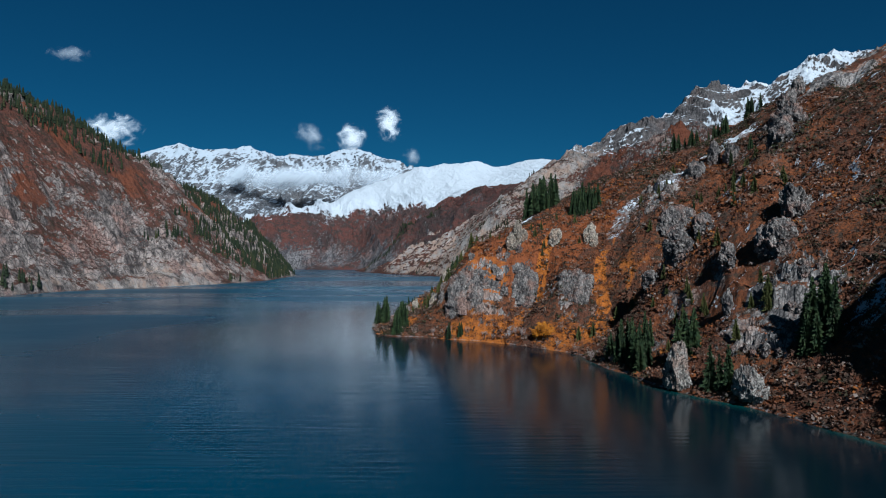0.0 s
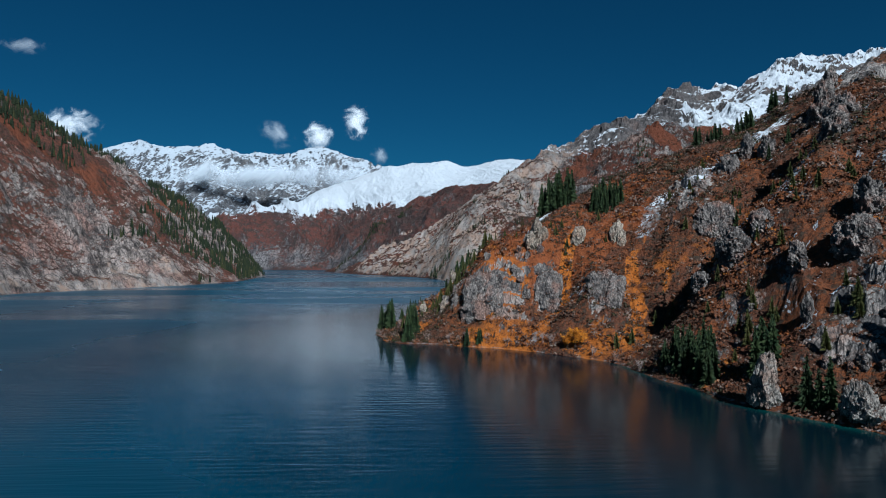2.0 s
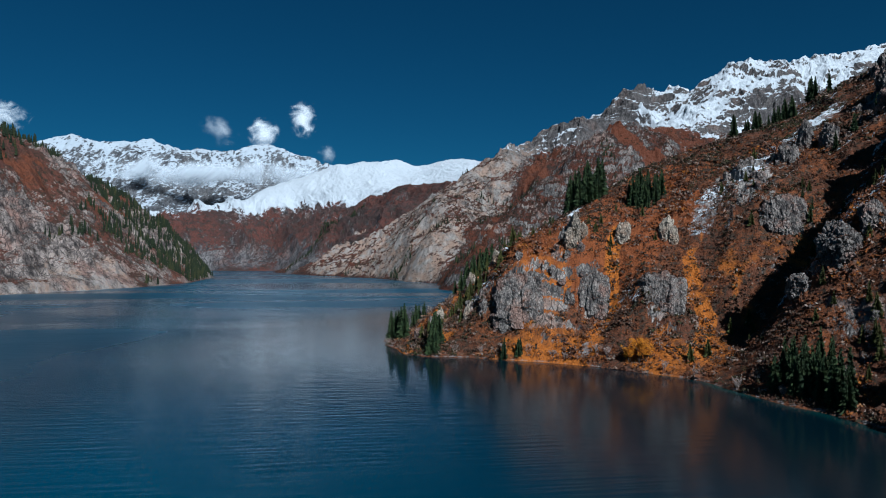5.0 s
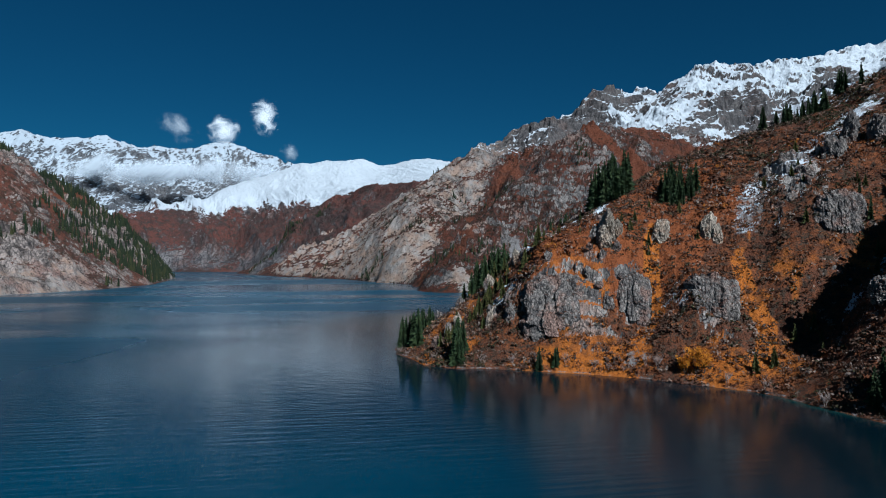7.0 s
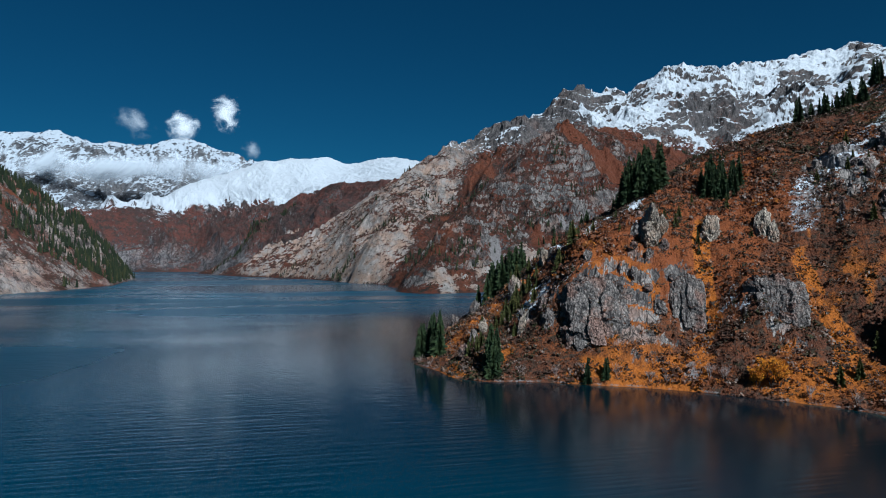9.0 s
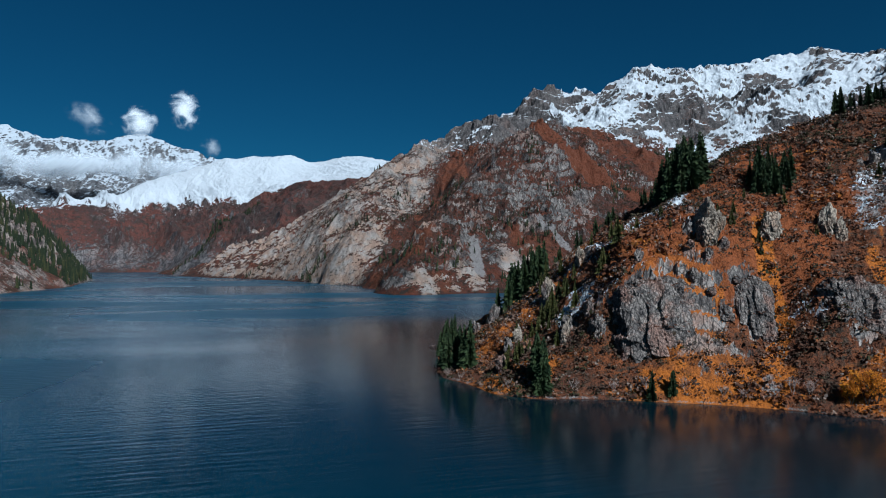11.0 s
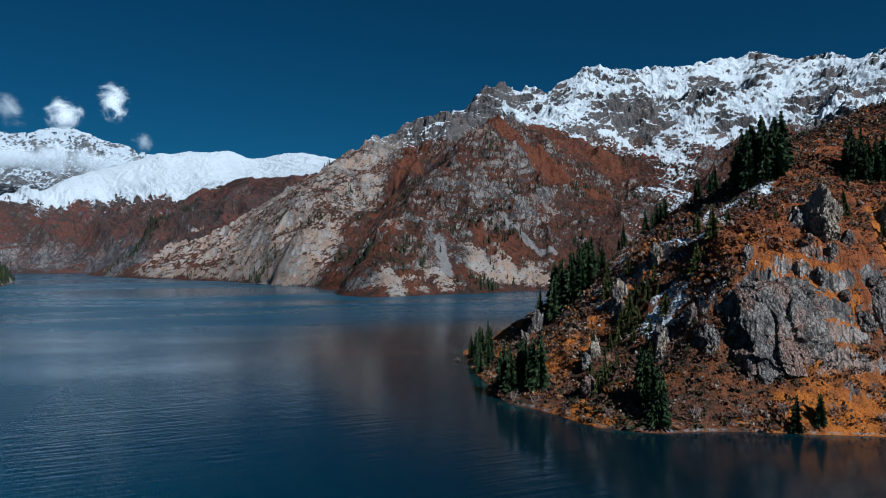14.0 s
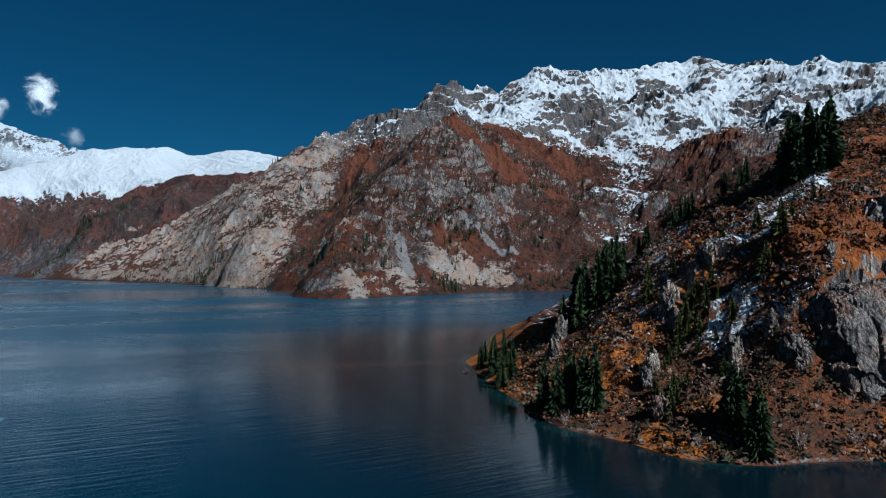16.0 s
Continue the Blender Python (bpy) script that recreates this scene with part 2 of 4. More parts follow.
def water_material():
    k = Nodes("lake_water")
    # sky sheen offshore and the headland's dark reflection are painted into the water colour
    open_sheen = k.math("MULTIPLY", k.attr("open"), k.math("MULTIPLY_ADD", k.step(k.noise(260.0, 4, 0.6, (0.5, 1, 1)), 0.3, 0.7), 0.4, 0.6))
    deep = k.mix(open_sheen, (0.002, 0.009, 0.014), (0.003, 0.058, 0.104))
    deep = k.mix(k.attr("shallow"), deep, (0.008, 0.062, 0.056))
    deep = k.mix(k.attr("spit"), deep, (0.10, 0.050, 0.036))
    gust = k.noise(210.0, 4, 0.6, (0.35, 1, 1), 0.6)
    calm = k.math("MULTIPLY", k.step(gust, 0.34, 0.62), k.attr("open"))
    wave = k.noise(1.9, 1, 0.4, (0.10, 1.15, 1))
    b = k.bump(k.math("MULTIPLY", wave, k.math("MULTIPLY_ADD", calm, 0.8, 0.2)), 0.8, 0.24)
    k.bsdf.inputs["IOR"].default_value = 1.333
    k.bsdf.inputs["Specular Tint"].default_value = (0.34, 0.78, 1.0, 1)
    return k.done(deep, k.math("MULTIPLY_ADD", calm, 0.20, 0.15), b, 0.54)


lake_water = water_material()

# ---- lake ----
def lake():
    xs = np.concatenate([np.linspace(-5200, -900, 12), np.linspace(-860, -130, 36), np.linspace(-120, 120, 121), np.linspace(140, 5200, 24)])
    ys = np.concatenate([np.linspace(-3000, -200, 8), np.linspace(-170, 90, 16), np.linspace(100, 520, 141), np.linspace(545, 1500, 32), np.linspace(1600, 6000, 16)])
    X, Y = np.meshgrid(xs, ys)
    x, y = X.ravel(), Y.ravel()
    idx = np.arange(len(x)).reshape(X.shape)
    quads = np.stack([idx[:-1, :-1], idx[:-1, 1:], idx[1:, 1:], idx[1:, :-1]], -1).reshape(-1, 4)
    me = bpy.data.meshes.new("water")
    me.from_pydata(np.stack([x, y, 0 * x], -1).tolist(), [], quads.tolist())
    near = headland_form.base(x, y)
    shelf = 0.7 * smooth(-3.2, -0.2, near) * smooth(0.30, 0.75, 0.5 + 0.5 * fbm(x, y, 24, 3, 77)) * (x > -75) * (x < 118) * (y > 100) * (y < 500)
    at = me.attributes.new("shallow", "FLOAT", "POINT")
    at.data.foreach_set("value", shelf.astype(np.float32))
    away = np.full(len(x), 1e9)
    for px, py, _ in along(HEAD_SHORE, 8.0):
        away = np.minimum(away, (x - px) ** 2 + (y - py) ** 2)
    # weight of the painted sheen and the ripples, rising away from the headland
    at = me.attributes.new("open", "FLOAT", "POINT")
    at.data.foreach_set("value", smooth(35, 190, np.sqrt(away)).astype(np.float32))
    at = me.attributes.new("spit", "FLOAT", "POINT")
    at.data.foreach_set("value", (0.3 * trail(x, y, [(-86, 512), (-56, 503), (-13, 492)], 6.0)).astype(np.float32))
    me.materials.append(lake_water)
    tagged(new("water", me), "deep teal-blue rippled lake between steep mountains", "lake", kind="structure")


# ---- the near headland ----
HEAD_SHORE = [(101, 60, 0), (98, 110, 0), (94, 142, 0), (83, 176, 0), (72, 196, 0), (65, 216, 0), (60, 242, 0), (57, 266, 0), (52, 287, 0),
              (41, 301, 0), (28, 316, 0), (10, 329, 0), (-8, 340, 0), (-24, 346, 0), (-35, 358, 0), (-41, 388, 0), (-30, 430, 0), (-20, 460, 0), (-8, 490, 0), (20, 520, 0)]
HEAD_DEEP = [(80, 60, -10), (74, 140, -10), (45, 200, -12), (38, 262, -12), (22, 297, -12), (-10, 322, -10), (-44, 338, -10), (-60, 385, -10), (-48, 440, -10), (-30, 500, -12), (10, 545, -10)]
HEAD_CREST = [(-33, 410, 1.5), (-18, 428, 7), (-2, 438, 14), (14, 436, 24), (30, 428, 41), (46, 416, 57), (62, 404, 69), (90, 400, 83), (130, 392, 98), (160, 384, 111), (195, 380, 130), (240, 385, 155), (330, 395, 190)]
HEAD_BACK = [(60, 470, 38), (110, 480, 52), (170, 480, 70), (330, 500, 110)]
HEAD_FOOT = [(60, 560, 4), (140, 600, 8), (330, 640, 40)]
CLIFF_FOOT = [(-14, 352, 5), (2, 342, 7), (20, 331, 8), (38, 320, 9), (52, 309, 11), (73, 297, 12)]
CLIFF_TOP = [(-6, 365, 16), (1, 360, 23), (10, 353, 29), (20, 347, 33), (38, 341, 36), (49, 345, 43)]
CLIFF_EAST = [(45, 334, 23), (60, 321, 28), (70, 311, 20)]
SPUR_WEST = [(-21, 380, 7), (0, 393, 26), (12, 391, 38), (16, 370, 43), (40, 361, 56), (55, 386, 65)]
SPUR_MID = [(79, 327, 40), (72, 339, 48), (74, 366, 62), (98, 363, 74)]
SPUR_EAST = [(79, 238, 9), (88, 255, 28), (95, 268, 46), (105, 266, 58), (114, 264, 67), (128, 261, 77), (150, 266, 92)]
WALL_EAST = [(87, 311, 35), (98, 313, 48), (108, 315, 60), (127, 331, 80), (143, 331, 90)]
RAVINE = [(60, 280, 2), (72, 287, 8), (86, 291, 16), (100, 293, 30), (118, 297, 52), (136, 302, 72)]
SPUR_FAR = [(104, 190, 18), (116, 225, 48), (141, 277, 90), (175, 310, 112), (240, 330, 150)]
SPUR_SOUTH = [(126, 60, 78), (126, 105, 76), (116, 140, 34), (114, 165, 26), (150, 190, 62), (200, 220, 110), (330, 260, 190)]


CRAGS = [(6, 352, 9), (16, 349, 10), (26, 344, 9), (41, 338, 8), (64, 320, 10), (39, 356, 8), (58, 347, 6), (74, 340, 6), (110, 314, 13), (128, 335, 9), (140, 338, 10), (170, 331, 14),
         (95, 266, 13), (113, 262, 16), (98, 238, 12), (118, 231, 13), (-6, 368, 6), (2, 394, 6), (12, 390, 5)]
GOLD_EAST = [(84, 336), (78, 327), (74, 318), (73, 306), (64, 293)]
GOLD_WEST = [(56, 352), (52, 345), (49, 337), (47, 330), (38, 325), (30, 320)]
SNOW_SCREE = [(165, 356), (140, 352), (118, 344), (104, 347), (93, 340), (87, 334)]
SNOW_POINT = [(46, 386), (34, 389), (22, 382), (12, 377), (2, 376)]


def craggy(x, y):
    """Where bare rock breaks out: known crags, and most of the eastern spurs."""
    n = fbm(x, y, 34, 4, 41)
    east = smooth(78, 104, x - 0.35 * (y - 300))
    w = smooth(0.0, 0.32, n) * (0.25 + 0.75 * east) + 1.1 * spots(x, y, CRAGS) * smooth(-0.45, 0.1, n)
    return np.clip(w, 0, 1) * (1 - trail(x, y, GOLD_EAST, 9.0)) * (1 - trail(x, y, GOLD_WEST, 7.0))


def headland_rough(x, y, h):
    wx, wy = x + 8 * fbm(x, y, 30, 3, 5), y + 8 * fbm(x, y, 30, 3, 9)
    edge = smooth(0.0, 12.0, h)
    rib = fbm(wx, wy, 38, 4, 21, 0.5, ridged=True)
    lump = fbm(wx, wy, 13, 5, 31, 0.62, ridged=True)
    chop = fbm(x + 3 * lump, y, 4.6, 4, 35, 0.6, ridged=True)
    crag = craggy(x, y)
    h = h + edge * (5.0 * rib - 1.5 + (1.2 + 2.4 * crag) * lump + (0.4 + 1.0 * crag) * chop)
    h = terrace(h, 7.5, 2.8, 0.7 * crag * smooth(2, 10, h), 1.6 * fbm(x, y, 34, 3, 51))
    return h + (0.2 + 0.5 * crag) * smooth(0.5, 4, h) * fbm(x, y, 2.6, 3, 61, 0.6)


headland_form = Landform([HEAD_SHORE, HEAD_DEEP, HEAD_CREST, HEAD_BACK, HEAD_FOOT, CLIFF_FOOT, CLIFF_TOP, CLIFF_EAST,
                          SPUR_WEST, SPUR_MID, SPUR_EAST, WALL_EAST, RAVINE, SPUR_FAR, SPUR_SOUTH], 16.0, 5.0, headland_rough)


def headland_cover(x, y, h, gx, gy):
    shade = smooth(0.16, 0.8, 0.7 * gx - 0.8 * gy)          # ground that falls away to the north
    n = fbm(x, y, 30, 4, 71)
    east = smooth(78, 104, x - 0.35 * (y - 300))
    snow = 0.60 * shade * smooth(4, 26, h) + 0.22 * east * smooth(0.0, 0.4, n) * smooth(15, 45, h) - 0.12
    snow = np.maximum(snow, np.maximum(0.42 * trail(x, y, SNOW_SCREE, 8.0), 0.56 * trail(x, y, SNOW_POINT, 11.0)))
    gold = 0.62 * smooth(0.0, 0.3, fbm(x, y, 22, 4, 73)) * smooth(80, 30, h) * smooth(-50, 0, y - 290)
    gold = np.maximum(gold, 0.85 * smooth(20, 4, h) * smooth(-0.3, 0.3, fbm(x, y, 18, 3, 74)) * smooth(270, 300, y) * smooth(-48, -34, x))
    gold = np.maximum(gold, 1.0 * np.maximum(trail(x + 4 * n, y, GOLD_EAST, 5.0), trail(x + 4 * n, y, GOLD_WEST, 4.4)) * smooth(-0.6, -0.1, fbm(x, y, 9, 3, 76)))
    rust = 0.75 * (1 - east) * smooth(-0.35, 0.15, fbm(x, y, 40, 3, 79)) * smooth(12, 30, h) * (1 - 0.6 * shade) * (1 - 0.75 * smooth(366, 384, y) * smooth(50, 30, x))
    scree = np.maximum(0.62 * trail(x, y, SNOW_SCREE, 10.0), 0.55 * smooth(0.8, 0.2, np.abs(h - 0.4)))
    scree = np.maximum(scree, 0.7 * spots(x, y, [(31, 320, 5)]))
    return {"snow": snow, "gold": gold, "rust": rust, "scree": scree, "pale": 0.35 * spots(x, y, [(39, 356, 8), (58, 347, 5), (74, 340, 5), (110, 314, 10)]),
            "bare": 0.42 * craggy(x, y) - 0.16 - 0.1 * (1 - east)}


ground_mesh("headland", headland_form,
            np.concatenate([np.linspace(-66, 165, 420), np.linspace(167, 330, 70)]),
            np.concatenate([np.linspace(60, 150, 90), np.linspace(150.5, 465, 570), np.linspace(468, 640, 60)]),
            near_land, "craggy autumn headland of russet scrub and grey limestone cliffs", headland_cover)
lake()

# ---- the snow-topped mountain across the bay ----
BAY_SHORE = [(-330, 2500, 0), (-150, 1910, 0), (-100, 1850, 0), (-3, 1620, 0), (71, 1314, 0), (102, 1080, 0), (84, 945, 0), (110, 936, 0), (170, 958, 0), (240, 968, 0), (318, 1003, 0), (400, 985, 0), (470, 920, 6)]
BAY_DEEP = [(-420, 2500, -40), (-220, 1800, -40), (-110, 1560, -40), (-30, 1300, -40), (10, 1080, -40), (20, 900, -40), (150, 860, -30), (320, 900, -20), (400, 840, -10)]
CAPE_SPUR = [(93, 958, 12), (112, 1024, 44), (152, 1082, 86), (227, 1192, 140), (323, 1315, 212), (420, 1430, 278), (503, 1520, 328), (614, 1640, 350), (665, 1770, 385), (690, 1890, 465)]
CAPE_GULLY = [(97, 1235, 3), (165, 1345, 52), (250, 1450, 105), (330, 1550, 165), (420, 1650, 262)]
CAPE_FLANK = [(105, 1380, 72), (135, 1440, 112), (150, 1540, 140), (210, 1650, 200), (300, 1730, 268), (373, 1700, 306)]
WEST_CREST = [(-100, 2350, 60), (60, 2200, 132), (199, 2030, 212), (285, 1908, 268), (345, 1790, 303), (373, 1687, 306), (440, 1720, 322), (530, 1780, 372), (600, 1840, 418), (700, 1905, 478)]
MAIN_CREST = [(700, 1905, 480), (780, 1925, 512), (900, 1950, 556), (979, 1971, 584), (1100, 2020, 628), (1327, 2105, 712), (1480, 2120, 700), (1640, 2050, 722), (1760, 2000, 760), (1800, 1985, 768), (1877, 1980, 735), (1999, 1980, 790), (2080, 1980, 786), (2182, 1980, 774), (2415, 1980, 748), (2669, 1980, 815), (2900, 1950, 850)]
MAIN_FACE = [(760, 1650, 370), (960, 1700, 430), (1180, 1750, 500), (1327, 1819, 552), (1500, 1780, 560)]
GULLY = [(470, 1010, 30), (560, 1120, 80), (700, 1260, 150), (850, 1420, 235), (1000, 1550, 320)]
GULLY_WEST = [(210, 1049, 52), (330, 1090, 52), (450, 1148, 86), (560, 1300, 190), (640, 1450, 268)]
EAST_SPUR = [(760, 1120, 150), (950, 1260, 250), (1150, 1400, 360), (1400, 1500, 470)]
EAST_PEAK = [(900, 900, 190), (1200, 1000, 280), (1540, 1140, 440), (1750, 1200, 520), (2300, 1300, 620)]
WEST_BACK = [(100, 2500, 60), (420, 2250, 200), (700, 2300, 350), (1100, 2500, 450), (2000, 2500, 500)]


def bay_rough(x, y, h):
    wx, wy = x + 60 * fbm(x, y, 240, 4, 105), y + 60 * fbm(x, y, 240, 4, 109)
    edge = smooth(0, 70, h)
    high = smooth(300, 420, h)
    a, b = wx * 0.76 + wy * 0.65, -wx * 0.65 + wy * 0.76
    rib = fbm(a * 0.5, b, 175, 6, 121, 0.46, ridged=True)
    alp = fbm(wx, wy, 210, 6, 125, 0.52, ridged=True)
    lump = fbm(wx, wy, 46, 5, 131, 0.6, ridged=True)
    chop = fbm(wx + 8 * lump, wy, 17, 4, 135, 0.6, ridged=True)
    crag = smooth(-0.1, 0.3, fbm(x, y, 170, 3, 141))
    h = h + edge * (46 * rib - 11 + 44 * high * alp * (1 - 0.6 * smooth(560, 680, h)) + (5 + 10 * crag) * lump + (0.8 + 2.2 * crag) * (1 - 0.5 * high) * chop - 17 * high) + smooth(1, 10, h) * 3.0 * lump
    h = h + 9 * smooth(0.3, 22, h) * smooth(-0.35, 0.25, fbm(x, y, 90, 2, 161)) + 5 * smooth(0.2, 12, h) * fbm(x, y, 26, 4, 163, 0.6, ridged=True)
    h = terrace(h, 52.0, 2.4, 0.55 * high * crag, 1.6 * fbm(x, y, 220, 3, 151))
    return terrace(h, 15.0, 2.2, 0.5 * crag * smooth(3, 15, h), 2.2 * fbm(x, y, 110, 3, 157))


bay_form = Landform([BAY_SHORE, BAY_DEEP, CAPE_SPUR, CAPE_GULLY, CAPE_FLANK, WEST_CREST, MAIN_CREST, MAIN_FACE, GULLY, GULLY_WEST, EAST_SPUR, EAST_PEAK, WEST_BACK],
                    85.0, 18.0, bay_rough)


RED_MEADOW = [(484, 1480), (500, 1420), (535, 1350), (585, 1290), (610, 1250)]
PALE_BLUFFS = [(130, 1100, 40), (118, 950, 36), (190, 978, 40), (160, 960, 36), (270, 1030, 36), (310, 1040, 38), (350, 1030, 34)]
SNOW_GULLY = [(1100, 1560), (985, 1400), (850, 1340), (740, 1220), (650, 1125)]


def bay_cover(x, y, h, gx, gy):
    n = fbm(x, y, 150, 5, 171)
    steep = np.hypot(gx, gy)
    snow = (0.92 - 0.36 * smooth(0.75, 1.5, steep) - 0.50 * smooth(0.03, 0.18, fbm(0.55 * x + 0.3 * y, y - 0.3 * x, 105, 6, 177, 0.6))) * smooth(262, 365, h + 45 * n + 0.04 * (x - 700))
    snow = np.maximum(snow, 0.55 * trail(x, y, SNOW_GULLY, 120.0) * smooth(-0.5, 0.1, n)) + 0.25 * smooth(640, 760, x) * smooth(190, 330, h + 40 * n) - 0.15
    meadow = trail(x, y, RED_MEADOW, 42.0)
    snow = snow - 0.6 * meadow
    west = smooth(20, -30, (x - 130) - 0.62 * (y - 1290)) * smooth(1150, 1300, y)      # the pale rock wall beyond the cape
    scree = 0.72 * np.maximum(trail(x, y, [(222, 1062), (205, 1002)], 16.0), trail(x, y, [(355, 1130), (375, 1095), (405, 1068)], 13.0))
    rust = np.maximum(1.2 * meadow, 0.55 * smooth(0.05, 0.35, fbm(x, y, 110, 4, 179)) * (1 - 0.8 * west))
    return {"snow": snow, "gold": 0 * x, "rust": rust, "scree": scree,
            "pale": np.maximum(0.9 * spots(x, y, PALE_BLUFFS), west * (0.58 + 0.22 * smooth(150, 30, h + 60 * n))),
            "dark": smooth(280, 380, h + 40 * n), "bare": 0.40 * spots(x, y, PALE_BLUFFS) + 0.5 * smooth(300, 380, h + 60 * n) * (1 - meadow) + 0.24 * west - 0.08}


ground_mesh("bay_mountain", bay_form,
            np.concatenate([np.linspace(-350, -10, 90), np.linspace(-6, 760, 300), np.linspace(764, 1500, 200), np.linspace(1508, 2900, 150)]),
            np.concatenate([np.linspace(820, 1400, 230), np.linspace(1403, 2150, 230), np.linspace(2160, 2600, 40)]),
            mid_land, "steep grey and russet mountain topped with fresh snow", bay_cover)

# ---- the mountain along the western shore ----
WEST_SHORE = [(-470, 350, 0), (-485, 734, 0), (-482, 840, 0), (-455, 924, 0), (-393, 1073, 0), (-365, 1190, 0), (-346, 1330, 0), (-372, 1600, 0), (-400, 1780, 0), (-470, 1860, 0), (-620, 1950, 0)]
WEST_DEEP = [(-400, 350, -40), (-410, 734, -40), (-340, 960, -40), (-290, 1120, -40), (-270, 1330, -40), (-300, 1700, -40), (-400, 1920, -40)]
WEST_RIDGE = [(-800, 350, 420), (-790, 800, 390), (-745, 1000, 340), (-720, 1083, 312), (-706, 1151, 304), (-678, 1225, 283), (-638, 1336, 246), (-587, 1434, 212), (-530, 1552, 160), (-470, 1665, 104), (-425, 1750, 48)]
WEST_LEE = [(-1100, 350, 380), (-1100, 1000, 260), (-950, 1300, 150), (-800, 1500, 90), (-640, 1700, 40)]


def west_rough(x, y, h):
    wx, wy = x + 36 * fbm(x, y, 110, 3, 205), y + 28 * fbm(x, y, 110, 3, 209)
    edge = smooth(0, 50, h)
    a, b = wx * 0.4 + wy * 0.92, -wx * 0.92 + wy * 0.4
    rib = fbm(a, b * 0.4, 85, 6, 221, 0.55, ridged=True)
    lump = fbm(wx, wy, 30, 6, 231, 0.6, ridged=True)
    crag = smooth(-0.2, 0.3, fbm(x, y, 150, 3, 241))
    h = h + edge * (17 * rib - 6 + (6 + 10 * crag) * lump) + smooth(1, 8, h) * 1.5 * lump
    h = h + 7 * smooth(0.3, 6, h) * smooth(-0.3, 0.3, fbm(x, y, 60, 2, 261))
    return terrace(h, 17.0, 2.2, 0.5 * crag * smooth(4, 20, h), 1.1 * fbm(x, y, 120, 2, 251))


west_form = Landform([WEST_SHORE, WEST_DEEP, WEST_RIDGE, WEST_LEE], 70.0, 14.0, west_rough)


def west_cover(x, y, h, gx, gy):
    n = fbm(x, y, 90, 4, 271)
    m = fbm(x, y, 150, 3, 241)
    return {"snow": 0 * x - 1.0, "gold": 0.45 * smooth(0.2, 0.5, n) * smooth(120, 20, h), "rust": 0.6 * smooth(0.0, 0.3, n) * smooth(60, 140, h), "scree": 0 * x,
            "pale": 0.36 * smooth(70, 10, h + 40 * n) + 0.2 * smooth(0.0, 0.3, m),
            "bare": 0.16 * smooth(70, 10, h) + 0.28 * smooth(-0.1, 0.35, m) - 0.12 * smooth(120, 220, h)}


ground_mesh("west_mountain", west_form,
            np.concatenate([np.linspace(-1100, -800, 40), np.linspace(-796, -330, 190)]),
            np.concatenate([np.linspace(350, 660, 40), np.linspace(664, 1400, 270), np.linspace(1404, 1950, 130)]),
            left_land, "rust-brown rocky mountainside with dark spruces along its ridge", west_cover)

# ---- the mountains at the head of the lake ----
HEAD_LAKE = [(-900, 2900, 0), (-620, 2900, 0), (-540, 2850, 0), (-346, 2840, 0), (-290, 2600, 0), (-215, 2200, 0), (-120, 2000, 0)]
HEAD_BED = [(-700, 2600, -60), (-480, 2600, -60), (-380, 2300, -60), (-300, 2000, -60)]
WHITE_CREST = [(-1000, 3050, 120), (-808, 3000, 190), (-713, 3200, 268), (-586, 3400, 330), (-498, 3560, 405), (-255, 3600, 490), (-130, 3600, 535), (-12, 3600, 552), (110, 3590, 558), (185, 3600, 568), (277, 3600, 549), (400, 3600, 560), (505, 3600, 574), (626, 3600, 556), (900, 3500, 500)]
WHITE_SPUR = [(-12, 3600, 552), (-90, 3350, 400), (-200, 3100, 230), (-330, 2900, 60)]
WHITE_SPUR_EAST = [(277, 3600, 545), (200, 3300, 420), (120, 3050, 330)]
RED_SPUR = [(-586, 3400, 328), (-600, 3150, 200), (-590, 2950, 60)]
RED_GULLY = [(-430, 2900, 25), (-400, 3100, 130), (-340, 3350, 290)]
GREEN_SPUR = [(-240, 2260, 20), (-190, 2330, 62), (-120, 2430, 130), (-45, 2540, 203), (80, 2700, 262), (290, 2900, 360), (500, 3000, 420)]
WHITE_LEE = [(-800, 3800, 150), (-300, 4000, 300), (300, 4000, 350), (900, 3900, 350)]


def head_rough(x, y, h):
    wx, wy = x + 60 * fbm(x, y, 260, 3, 305), y + 60 * fbm(x, y, 260, 3, 309)
    edge = smooth(0, 100, h) * (1 - 0.8 * smooth(260, 400, h))
    a, b = wx * 0.95 + wy * 0.3, -wx * 0.3 + wy * 0.95
    rib = fbm(a, b * 0.4, 170, 6, 321, 0.52, ridged=True)
    return h + edge * 80 * rib + smooth(0, 30, h) * 5 * fbm(wx, wy, 60, 5, 331, 0.6, ridged=True) - 8 * edge


head_form = Landform([HEAD_LAKE, HEAD_BED, WHITE_CREST, WHITE_SPUR, WHITE_SPUR_EAST, RED_SPUR, RED_GULLY, GREEN_SPUR, WHITE_LEE], 110.0, 24.0, head_rough)


def head_cover(x, y, h, gx, gy):
    n = fbm(x, y, 130, 5, 371)
    return {"snow": 1.25 * smooth(205, 355, h + 55 * n + 50 * fbm(x, 0.25 * y, 60, 4, 377) - 0.05 * (x + 100)) * smooth(2850, 3080, y) - 0.25, "gold": 0 * x, "rust": 0.42 * smooth(0.0, 0.3, fbm(x + 0.3 * y, 0.35 * y, 150, 4, 379)) * smooth(40, 120, h), "scree": 0 * x, "bare": 0.30 * smooth(190, 60, h + 60 * n) - 0.08}


